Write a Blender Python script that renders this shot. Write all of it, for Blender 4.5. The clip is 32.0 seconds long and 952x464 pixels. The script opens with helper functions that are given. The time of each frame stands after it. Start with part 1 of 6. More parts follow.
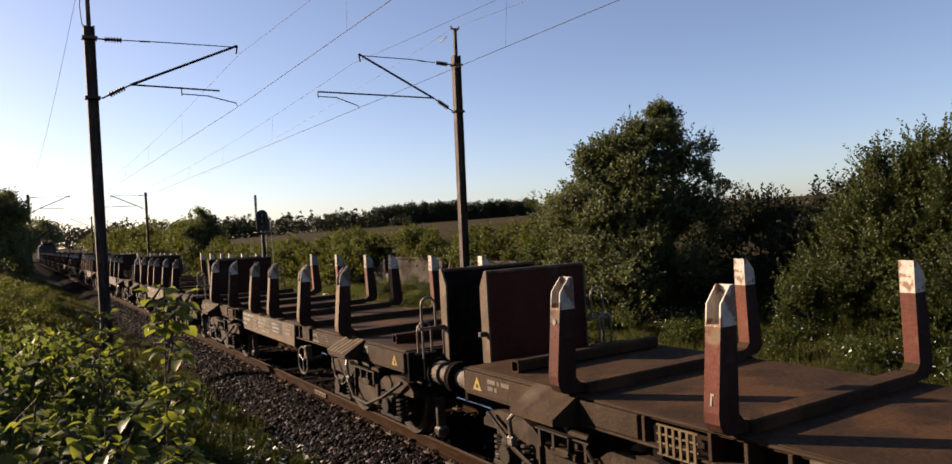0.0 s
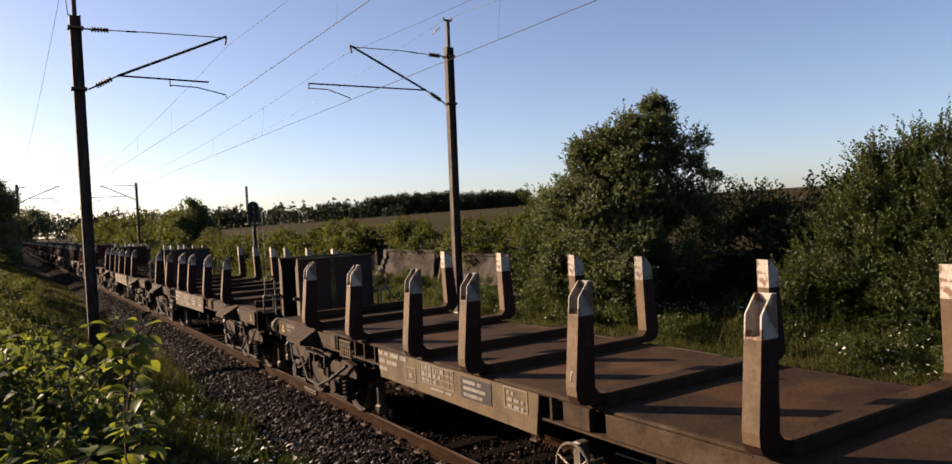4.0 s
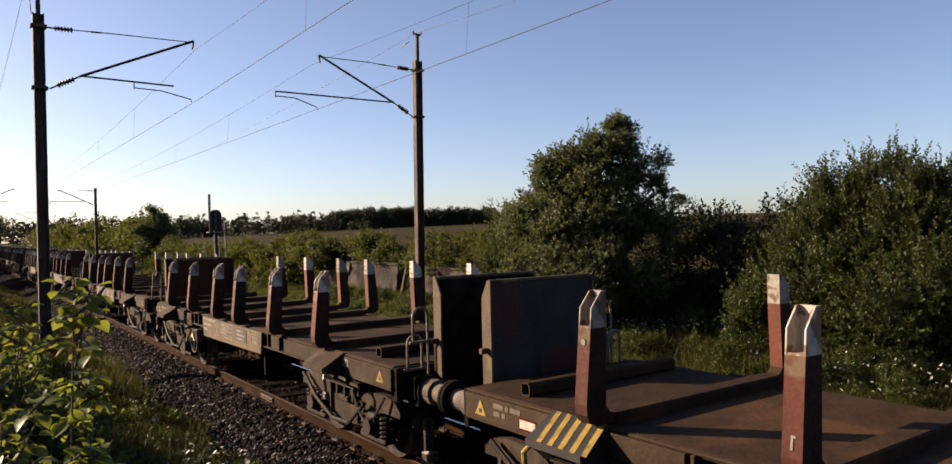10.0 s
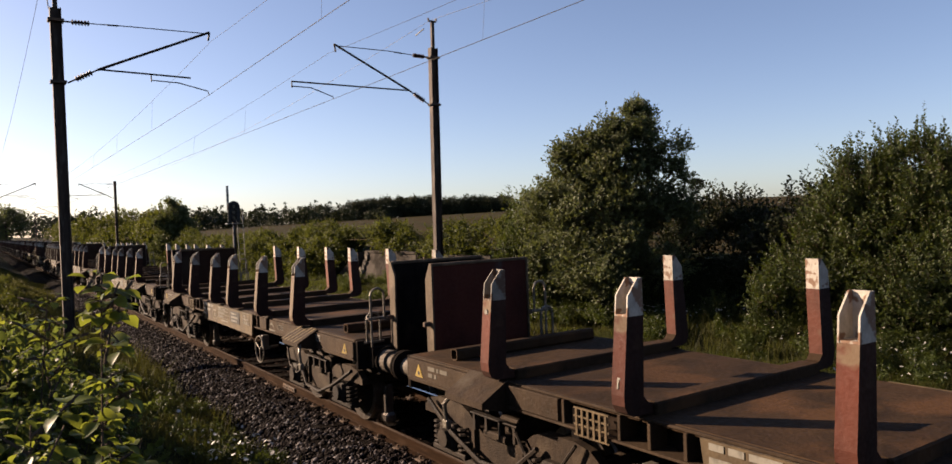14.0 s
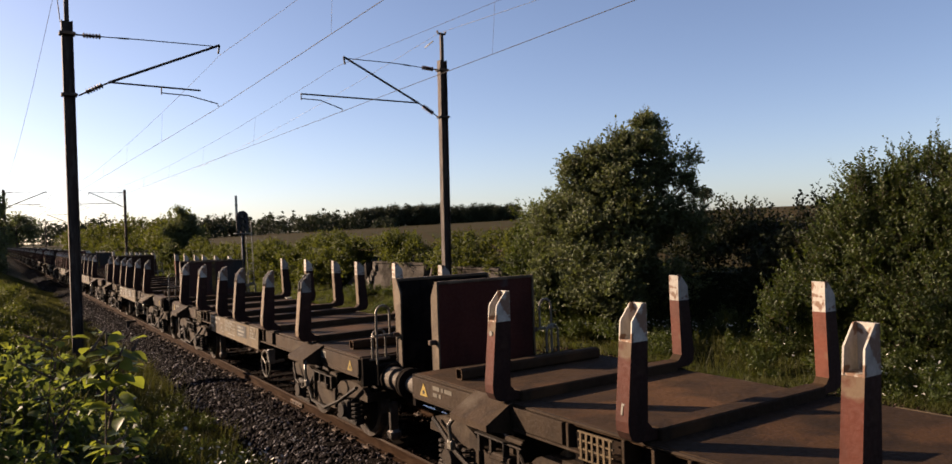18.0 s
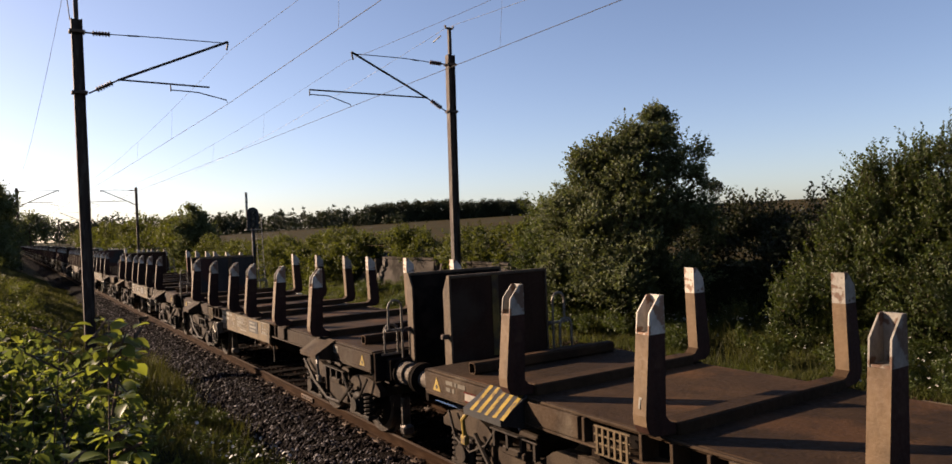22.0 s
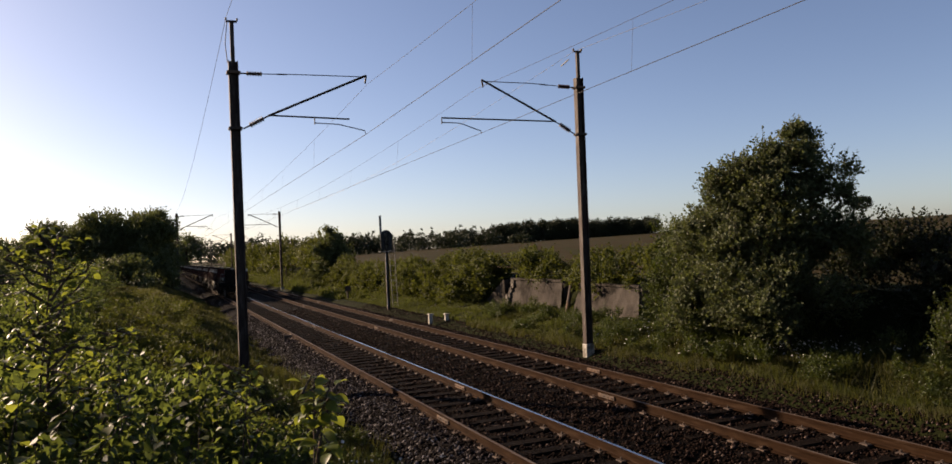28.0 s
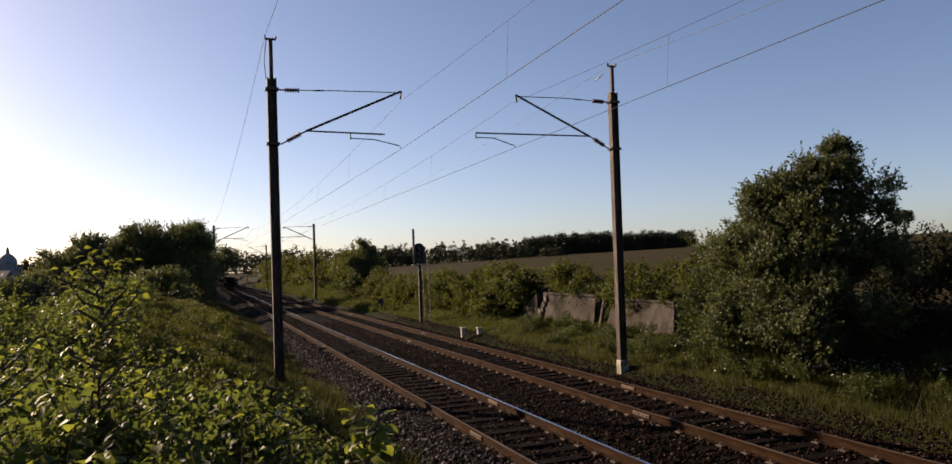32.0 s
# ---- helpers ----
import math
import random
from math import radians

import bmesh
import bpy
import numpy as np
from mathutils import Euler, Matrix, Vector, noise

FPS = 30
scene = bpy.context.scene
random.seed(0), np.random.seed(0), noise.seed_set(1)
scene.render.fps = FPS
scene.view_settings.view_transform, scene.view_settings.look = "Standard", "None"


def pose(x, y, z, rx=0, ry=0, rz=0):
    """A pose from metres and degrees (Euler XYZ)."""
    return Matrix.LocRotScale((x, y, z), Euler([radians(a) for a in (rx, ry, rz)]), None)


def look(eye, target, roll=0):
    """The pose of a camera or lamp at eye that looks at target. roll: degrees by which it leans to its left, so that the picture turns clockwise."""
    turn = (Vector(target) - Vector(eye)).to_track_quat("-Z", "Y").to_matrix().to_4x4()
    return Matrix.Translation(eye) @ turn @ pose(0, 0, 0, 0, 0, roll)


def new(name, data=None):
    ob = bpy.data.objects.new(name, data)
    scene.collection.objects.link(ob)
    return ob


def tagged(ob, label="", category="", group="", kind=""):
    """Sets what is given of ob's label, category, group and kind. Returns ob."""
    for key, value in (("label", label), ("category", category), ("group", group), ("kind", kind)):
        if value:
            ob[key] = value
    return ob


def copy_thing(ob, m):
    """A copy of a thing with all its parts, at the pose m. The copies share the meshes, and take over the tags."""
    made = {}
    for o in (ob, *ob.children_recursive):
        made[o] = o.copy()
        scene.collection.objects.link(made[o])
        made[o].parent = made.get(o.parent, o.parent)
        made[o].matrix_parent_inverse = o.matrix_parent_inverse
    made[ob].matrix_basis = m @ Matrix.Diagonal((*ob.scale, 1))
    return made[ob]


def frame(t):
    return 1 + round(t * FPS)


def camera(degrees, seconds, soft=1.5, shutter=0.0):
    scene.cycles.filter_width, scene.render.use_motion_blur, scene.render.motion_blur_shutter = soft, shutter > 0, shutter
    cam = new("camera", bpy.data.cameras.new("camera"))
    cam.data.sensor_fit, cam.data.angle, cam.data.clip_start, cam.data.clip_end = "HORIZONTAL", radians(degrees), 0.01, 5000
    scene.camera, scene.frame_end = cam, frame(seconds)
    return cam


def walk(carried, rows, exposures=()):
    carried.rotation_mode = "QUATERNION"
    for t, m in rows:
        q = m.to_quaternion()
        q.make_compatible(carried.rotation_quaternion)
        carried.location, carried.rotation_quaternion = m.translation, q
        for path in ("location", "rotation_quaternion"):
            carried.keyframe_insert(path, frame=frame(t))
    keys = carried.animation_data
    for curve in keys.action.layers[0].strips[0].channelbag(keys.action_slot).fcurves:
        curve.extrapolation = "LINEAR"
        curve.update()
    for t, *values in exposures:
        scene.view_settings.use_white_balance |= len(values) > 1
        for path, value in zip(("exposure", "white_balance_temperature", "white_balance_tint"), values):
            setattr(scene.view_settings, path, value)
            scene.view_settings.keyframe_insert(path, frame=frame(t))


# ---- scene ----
cam = camera(65.7, 32.0)


def aim(x, y, z, yaw, pitch, roll):
    a, b = radians(yaw), radians(pitch)
    eye = Vector((x, y, z))
    return look(eye, eye + Vector((-math.sin(a) * math.cos(b), math.cos(a) * math.cos(b), math.sin(b))), roll)


# seconds; eye, yaw, pitch, roll of a hand-held camera on the bank
walk(cam, [
    (0, aim(-0.07, -0.136, 2.895, -32.13, -0.44, -3.09)),
    (0.5, aim(-0.078, -0.119, 2.973, -31.63, -0.01, -2.62)),
    (1, aim(-0.037, -0.05, 3.014, -32.25, -0.52, -2.91)),
    (1.5, aim(0.045, -0.023, 2.993, -32.46, -0.97, -2.82)),
    (2, aim(0.065, 0.03, 2.986, -32.32, -0.95, -2.49)),
    (2.5, aim(0.045, 0.003, 3.01, -32.31, -1.06, -2.87)),
    (3, aim(-0.011, -0.051, 2.991, -33.18, -0.78, -2.17)),
    (3.5, aim(0.027, -0.019, 2.988, -33.2, -1.13, -2.65)),
    (5.5, aim(0.035, -0.001, 2.972, -30.28, -0.95, -2.19)),
    (6, aim(0.055, 0.038, 2.971, -30.33, -1.66, -0.96)),
    (6.5, aim(0.086, 0.032, 2.965, -31.01, -3.42, -1.91)),
    (7, aim(0.047, 0.134, 2.978, -31.4, -2.69, -1.9)),
    (7.5, aim(0.11, 0.12, 2.958, -29.91, -4.07, -4.17)),
    (8, aim(0.016, 0.07, 2.911, -28.98, -3.67, -2.38)),
    (8.5, aim(0.025, 0.067, 2.904, -31.13, -2.9, -0.73)),
    (9, aim(0.061, 0.082, 2.878, -32.63, -0.69, -0.59)),
    (9.5, aim(0.031, -0.056, 2.885, -34.66, -0.26, -0.8)),
    (10, aim(0.016, -0.145, 2.873, -35.35, 0.02, -1.35)),
    (10.5, aim(0.043, -0.067, 2.959, -35.37, -0.15, -0.91)),
    (11, aim(0.048, -0.04, 3.007, -35.81, -0.44, -0.62)),
    (11.5, aim(0.07, -0.044, 2.97, -36.19, -0.93, -0.6)),
    (12, aim(0.018, -0.021, 2.976, -35.06, -1.12, -1.49)),
    (12.5, aim(0.061, -0.004, 2.94, -34.15, -1.35, -1.86)),
    (13, aim(0.046, -0.005, 2.987, -33.88, -0.57, -1.7)),
    (13.5, aim(0.046, -0.003, 2.912, -34.15, -0.83, -1.39)),
    (14, aim(0.018, -0.03, 2.871, -34.06, -0.88, -2.14)),
    (14.5, aim(0.023, -0.049, 2.898, -34.02, -0.87, -1.7)),
    (16.5, aim(-0.026, 0.016, 2.964, -33.96, -1.09, -2.39)),
    (17, aim(-0.01, 0.072, 3.001, -33.12, -0.54, -2.37)),
    (17.5, aim(0.032, 0.041, 2.986, -33.2, -0.16, -2.4)),
    (18, aim(0.039, 0.038, 2.995, -33.49, -0.2, -1.93)),
    (18.5, aim(0.006, 0.014, 2.995, -33.89, -0.07, -1.95)),
    (19, aim(-0.031, -0.038, 3.017, -34.21, 0.08, -1.89)),
    (19.5, aim(0.023, -0.014, 2.977, -33.93, -0.1, -1.86)),
    (20, aim(0.033, 0.007, 2.993, -33.63, -0.25, -2.15)),
    (20.5, aim(0.013, -0.022, 3.003, -34.17, -0.66, -2.63)),
    (21, aim(0.01, 0.038, 3.004, -33.58, -0.8, -2.85)),
    (21.5, aim(0.04, 0.019, 2.992, -32.9, -0.78, -2.72)),
    (22, aim(0.061, 0.036, 2.969, -32.71, -0.53, -2.32)),
    (22.5, aim(0.039, 0.012, 2.937, -32.73, -0.4, -2.34)),
    (23, aim(0.035, -0.047, 2.875, -33.66, -0.14, -2.04)),
    (23.5, aim(0.015, -0.015, 2.932, -33.63, -0.41, -2.55)),
    (24, aim(0.05, -0.005, 2.981, -33.31, -0.43, -2.86)),
    (24.5, aim(0.003, -0.002, 3.006, -33.27, -0.71, -2.87)),
    (25, aim(-0.029, -0.025, 3.02, -33.02, -0.56, -2.89)),
    (25.5, aim(-0.014, 0.093, 3.047, -30.68, -0.41, -2.97)),
    (26, aim(-0.044, 0.045, 2.98, -26.63, -0.15, -2.83)),
    (26.5, aim(-0.078, -0.014, 2.994, -25.62, -0.6, -3.97)),
    (28.5, aim(-0.103, 0.019, 3.13, -21.92, 1.87, -2.15)),
    (29, aim(-0.135, 0.053, 3.148, -20.78, 1.72, -2.47)),
    (29.5, aim(-0.121, 0.064, 3.129, -20.69, 1.77, -2.51)),
    (30, aim(-0.093, 0.059, 3.14, -20.75, 1.89, -2.99)),
    (30.5, aim(-0.105, 0.022, 3.145, -20.6, 2.04, -2.42)),
    (31, aim(-0.105, 0.037, 3.133, -20.27, 1.52, -2.44)),
    (31.5, aim(-0.108, 0.036, 3.154, -20.31, 2.43, -2.19)),
    (32, aim(-0.143, -0.015, 3.154, -20.63, 2.45, -2.25)),
], exposures=[(0, 1.8, 7200, 22), (26, 1.8, 7200, 22), (28.5, 1.43, 7200, 22), (32, 1.43, 7200, 22)])

# ---- light ----
SUN_ELEVATION, SUN_AZIMUTH = 20.0, -40.0  # degrees; azimuth clockwise from +y
SKY, SUN = 0.053, 4.4
world = bpy.data.worlds.new("sky")
scene.world = world
world.use_nodes = True
sky = world.node_tree.nodes.new("ShaderNodeTexSky")
sky.sky_type, sky.sun_disc = "NISHITA", False
sky.sun_elevation, sky.sun_rotation = radians(SUN_ELEVATION), radians(SUN_AZIMUTH % 360)
sky.air_density, sky.dust_density, sky.ozone_density = 0.72, 0.85, 2.3
world.node_tree.nodes["Background"].inputs["Strength"].default_value = SKY
world.node_tree.links.new(sky.outputs[0], world.node_tree.nodes["Background"].inputs["Color"])
sun = new("sun", bpy.data.lights.new("sun", "SUN"))
sun.data.energy, sun.data.angle, sun.data.color = SUN, radians(0.6), (1.0, 0.83, 0.62)
_a, _e = radians(SUN_AZIMUTH), radians(SUN_ELEVATION)
SUN_WAY = Vector((math.sin(_a) * math.cos(_e), math.cos(_a) * math.cos(_e), math.sin(_e)))
sun.matrix_world = look(SUN_WAY * 100, (0, 0, 0))

# ---- materials ----


def nodes_of(name):
    m = bpy.data.materials.new(name)
    m.use_nodes = True
    tree = m.node_tree
    return m, tree, tree.nodes["Principled BSDF"]


def noise_mask(tree, scale, detail, low, high, coords, stretch=None):
    """A noise, sharpened between low and high."""
    n = tree.nodes.new("ShaderNodeTexNoise")
    n.inputs["Scale"].default_value, n.inputs["Detail"].default_value = scale, detail
    if stretch:
        mp = tree.nodes.new("ShaderNodeMapping")
        mp.inputs["Scale"].default_value = stretch
        tree.links.new(coords, mp.inputs["Vector"])
        coords = mp.outputs["Vector"]
    tree.links.new(coords, n.inputs["Vector"])
    r = tree.nodes.new("ShaderNodeMapRange")
    r.inputs["From Min"].default_value, r.inputs["From Max"].default_value = low, high
    tree.links.new(n.outputs["Fac"], r.inputs["Value"])
    return r.outputs["Result"]


def mix(tree, fac, a, b):
    n = tree.nodes.new("ShaderNodeMix")
    n.data_type = "RGBA"
    for sock, v in ((n.inputs[0], fac), (n.inputs[6], a), (n.inputs[7], b)):
        if isinstance(v, bpy.types.NodeSocket):
            tree.links.new(v, sock)
        elif isinstance(v, tuple):
            sock.default_value = (*v, 1.0)
        else:
            sock.default_value = v
    return n.outputs[2]


def surface(name, base, second, worn=None, rough=0.7, metal=0.0, coarse=2.0, fine=25.0, bump=0.3, dist=0.01,
            worn_at=(0.52, 0.62), worn_scale=3.0, vary=0.0, stretch=None, world_space=False, island=False, speckle=0.3, grime=0.7, gloss=0.5):
    """A painted, rusty, stony or wooden surface: two tones at two scales, worn spots, fine relief."""
    m, tree, bsdf = nodes_of(name)
    tc = tree.nodes.new("ShaderNodeTexCoord")
    coords = tc.outputs["Object"]
    if world_space:
        coords = tree.nodes.new("ShaderNodeNewGeometry").outputs["Position"]
    a = noise_mask(tree, coarse, 5, 0.35, 0.65, coords, stretch)
    b = noise_mask(tree, fine, 4, 0.3, 0.7, coords, stretch)
    col = mix(tree, a, base, second)
    dark = tuple(c * 0.62 for c in base)
    half = tree.nodes.new("ShaderNodeMath")
    half.operation, half.inputs[1].default_value = "MULTIPLY", speckle
    tree.links.new(b, half.inputs[0])
    col = mix(tree, half.outputs[0], col, dark)
    if grime:
        g = noise_mask(tree, coarse * 2.7, 9, 0.48, 0.7, coords, stretch or (1.0, 1.0, 0.45))
        gm = tree.nodes.new("ShaderNodeMath")
        gm.operation, gm.inputs[1].default_value = "MULTIPLY", grime
        tree.links.new(g, gm.inputs[0])
        col = mix(tree, gm.outputs[0], col, tuple(c * 0.35 for c in base))
    if worn:
        w = noise_mask(tree, worn_scale, 6, worn_at[0], worn_at[1], coords, stretch)
        col = mix(tree, w, col, worn)
    if vary:
        source = tree.nodes.new("ShaderNodeNewGeometry").outputs["Random Per Island"] if island else tree.nodes.new("ShaderNodeObjectInfo").outputs["Random"]
        hsv = tree.nodes.new("ShaderNodeHueSaturation")
        r = tree.nodes.new("ShaderNodeMapRange")
        r.inputs["To Min"].default_value, r.inputs["To Max"].default_value = 1 - vary, 1 + vary
        tree.links.new(source, r.inputs["Value"])
        tree.links.new(r.outputs["Result"], hsv.inputs["Value"])
        tree.links.new(col, hsv.inputs["Color"])
        col = hsv.outputs["Color"]
    tree.links.new(col, bsdf.inputs["Base Color"])
    rr = tree.nodes.new("ShaderNodeMapRange")
    rr.inputs["To Min"].default_value, rr.inputs["To Max"].default_value = max(rough - 0.12, 0.05), min(rough + 0.12, 1.0)
    tree.links.new(b, rr.inputs["Value"])
    tree.links.new(rr.outputs["Result"], bsdf.inputs["Roughness"])
    bsdf.inputs["Metallic"].default_value = metal
    bsdf.inputs["Specular IOR Level"].default_value = 0.03 if rough > 0.84 else 0.5 if metal else min(gloss, 0.25)
    if bump:
        bp = tree.nodes.new("ShaderNodeBump")
        bp.inputs["Strength"].default_value, bp.inputs["Distance"].default_value = bump, dist
        tree.links.new(b, bp.inputs["Height"])
        tree.links.new(bp.outputs["Normal"], bsdf.inputs["Normal"])
    return m


def leaf_material(name, dark, light, through_tone, thin=0.4, rough=0.65):
    """Leaves: each of its own green, letting some light through."""
    m, tree, bsdf = nodes_of(name)
    geo = tree.nodes.new("ShaderNodeNewGeometry")
    col = mix(tree, geo.outputs["Random Per Island"], dark, light)
    patch = noise_mask(tree, 0.9, 3, 0.35, 0.65, geo.outputs["Position"])
    col = mix(tree, patch, col, tuple(0.5 * (a + b) * 0.8 for a, b in zip(dark, light)))
    tree.links.new(col, bsdf.inputs["Base Color"])
    bsdf.inputs["Roughness"].default_value = rough
    bsdf.inputs["Specular IOR Level"].default_value = 0.16
    tr = tree.nodes.new("ShaderNodeBsdfTranslucent")
    tree.links.new(mix(tree, 0.6, col, through_tone), tr.inputs["Color"])
    ms = tree.nodes.new("ShaderNodeMixShader")
    ms.inputs[0].default_value = thin
    tree.links.new(bsdf.outputs[0], ms.inputs[1])
    tree.links.new(tr.outputs[0], ms.inputs[2])
    tree.links.new(ms.outputs[0], tree.nodes["Material Output"].inputs["Surface"])
    return m


def plain(name, base, rough=0.6, metal=0.0):
    return surface(name, base, tuple(c * 0.85 for c in base), rough=rough, metal=metal, coarse=6, fine=60, bump=0.1, dist=0.003)


def stone_material():
    """Crushed stones, each of its own tone: grey on the shoulders, stained with rust along the tracks."""
    m, tree, bsdf = nodes_of("ballast_stone")
    geo = tree.nodes.new("ShaderNodeNewGeometry")
    tones = []
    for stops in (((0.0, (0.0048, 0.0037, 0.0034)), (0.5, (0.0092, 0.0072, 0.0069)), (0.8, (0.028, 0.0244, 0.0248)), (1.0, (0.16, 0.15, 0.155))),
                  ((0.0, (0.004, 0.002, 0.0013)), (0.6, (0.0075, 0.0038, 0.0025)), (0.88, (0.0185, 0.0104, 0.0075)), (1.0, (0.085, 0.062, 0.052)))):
        ramp = tree.nodes.new("ShaderNodeValToRGB")
        ramp.color_ramp.elements[0].color, ramp.color_ramp.elements[1].color = (*stops[0][1], 1), (*stops[-1][1], 1)
        for at, tone in stops[1:-1]:
            ramp.color_ramp.elements.new(at).color = (*tone, 1)
        tree.links.new(geo.outputs["Random Per Island"], ramp.inputs["Fac"])
        tones.append(ramp.outputs["Color"])
    split = tree.nodes.new("ShaderNodeSeparateXYZ")
    tree.links.new(geo.outputs["Position"], split.inputs[0])
    spread = tree.nodes.new("ShaderNodeMapRange")
    spread.inputs["From Min"].default_value, spread.inputs["From Max"].default_value = 4.0, 4.9
    tree.links.new(split.outputs[0], spread.inputs["Value"])
    tree.links.new(mix(tree, spread.outputs["Result"], tones[0], tones[1]), bsdf.inputs["Base Color"])
    bsdf.inputs["Roughness"].default_value, bsdf.inputs["Specular IOR Level"].default_value = 0.85, 0.04
    return m


def field_material():
    """A crop field: brown soil and thin green rows, broken by patches."""
    m = surface("young_crop_field", (0.0345, 0.0235, 0.0094), (0.0265, 0.0218, 0.0079), (0.0427, 0.0295, 0.0131), rough=0.95, coarse=0.05, fine=1.2, bump=0.3, dist=0.05, worn_scale=0.12, world_space=True, stretch=(0.25, 1.6, 1))
    tree = m.node_tree
    bsdf = tree.nodes["Principled BSDF"]
    soil = bsdf.inputs["Base Color"].links[0].from_socket
    where = tree.nodes.new("ShaderNodeNewGeometry").outputs["Position"]
    turn = tree.nodes.new("ShaderNodeMapping")
    turn.inputs["Rotation"].default_value = (0, 0, radians(28))
    tree.links.new(where, turn.inputs["Vector"])
    rows = tree.nodes.new("ShaderNodeTexWave")
    rows.inputs["Scale"].default_value, rows.inputs["Distortion"].default_value, rows.inputs["Detail Scale"].default_value = 0.11, 1.2, 0.3
    tree.links.new(turn.outputs["Vector"], rows.inputs["Vector"])
    patch = noise_mask(tree, 0.03, 3, 0.3, 0.7, where)
    both = tree.nodes.new("ShaderNodeMath")
    both.operation = "MULTIPLY"
    tree.links.new(rows.outputs["Fac"], both.inputs[0])
    tree.links.new(patch, both.inputs[1])
    tree.links.new(mix(tree, both.outputs[0], soil, (0.0185, 0.0235, 0.0065)), bsdf.inputs["Base Color"])
    return m


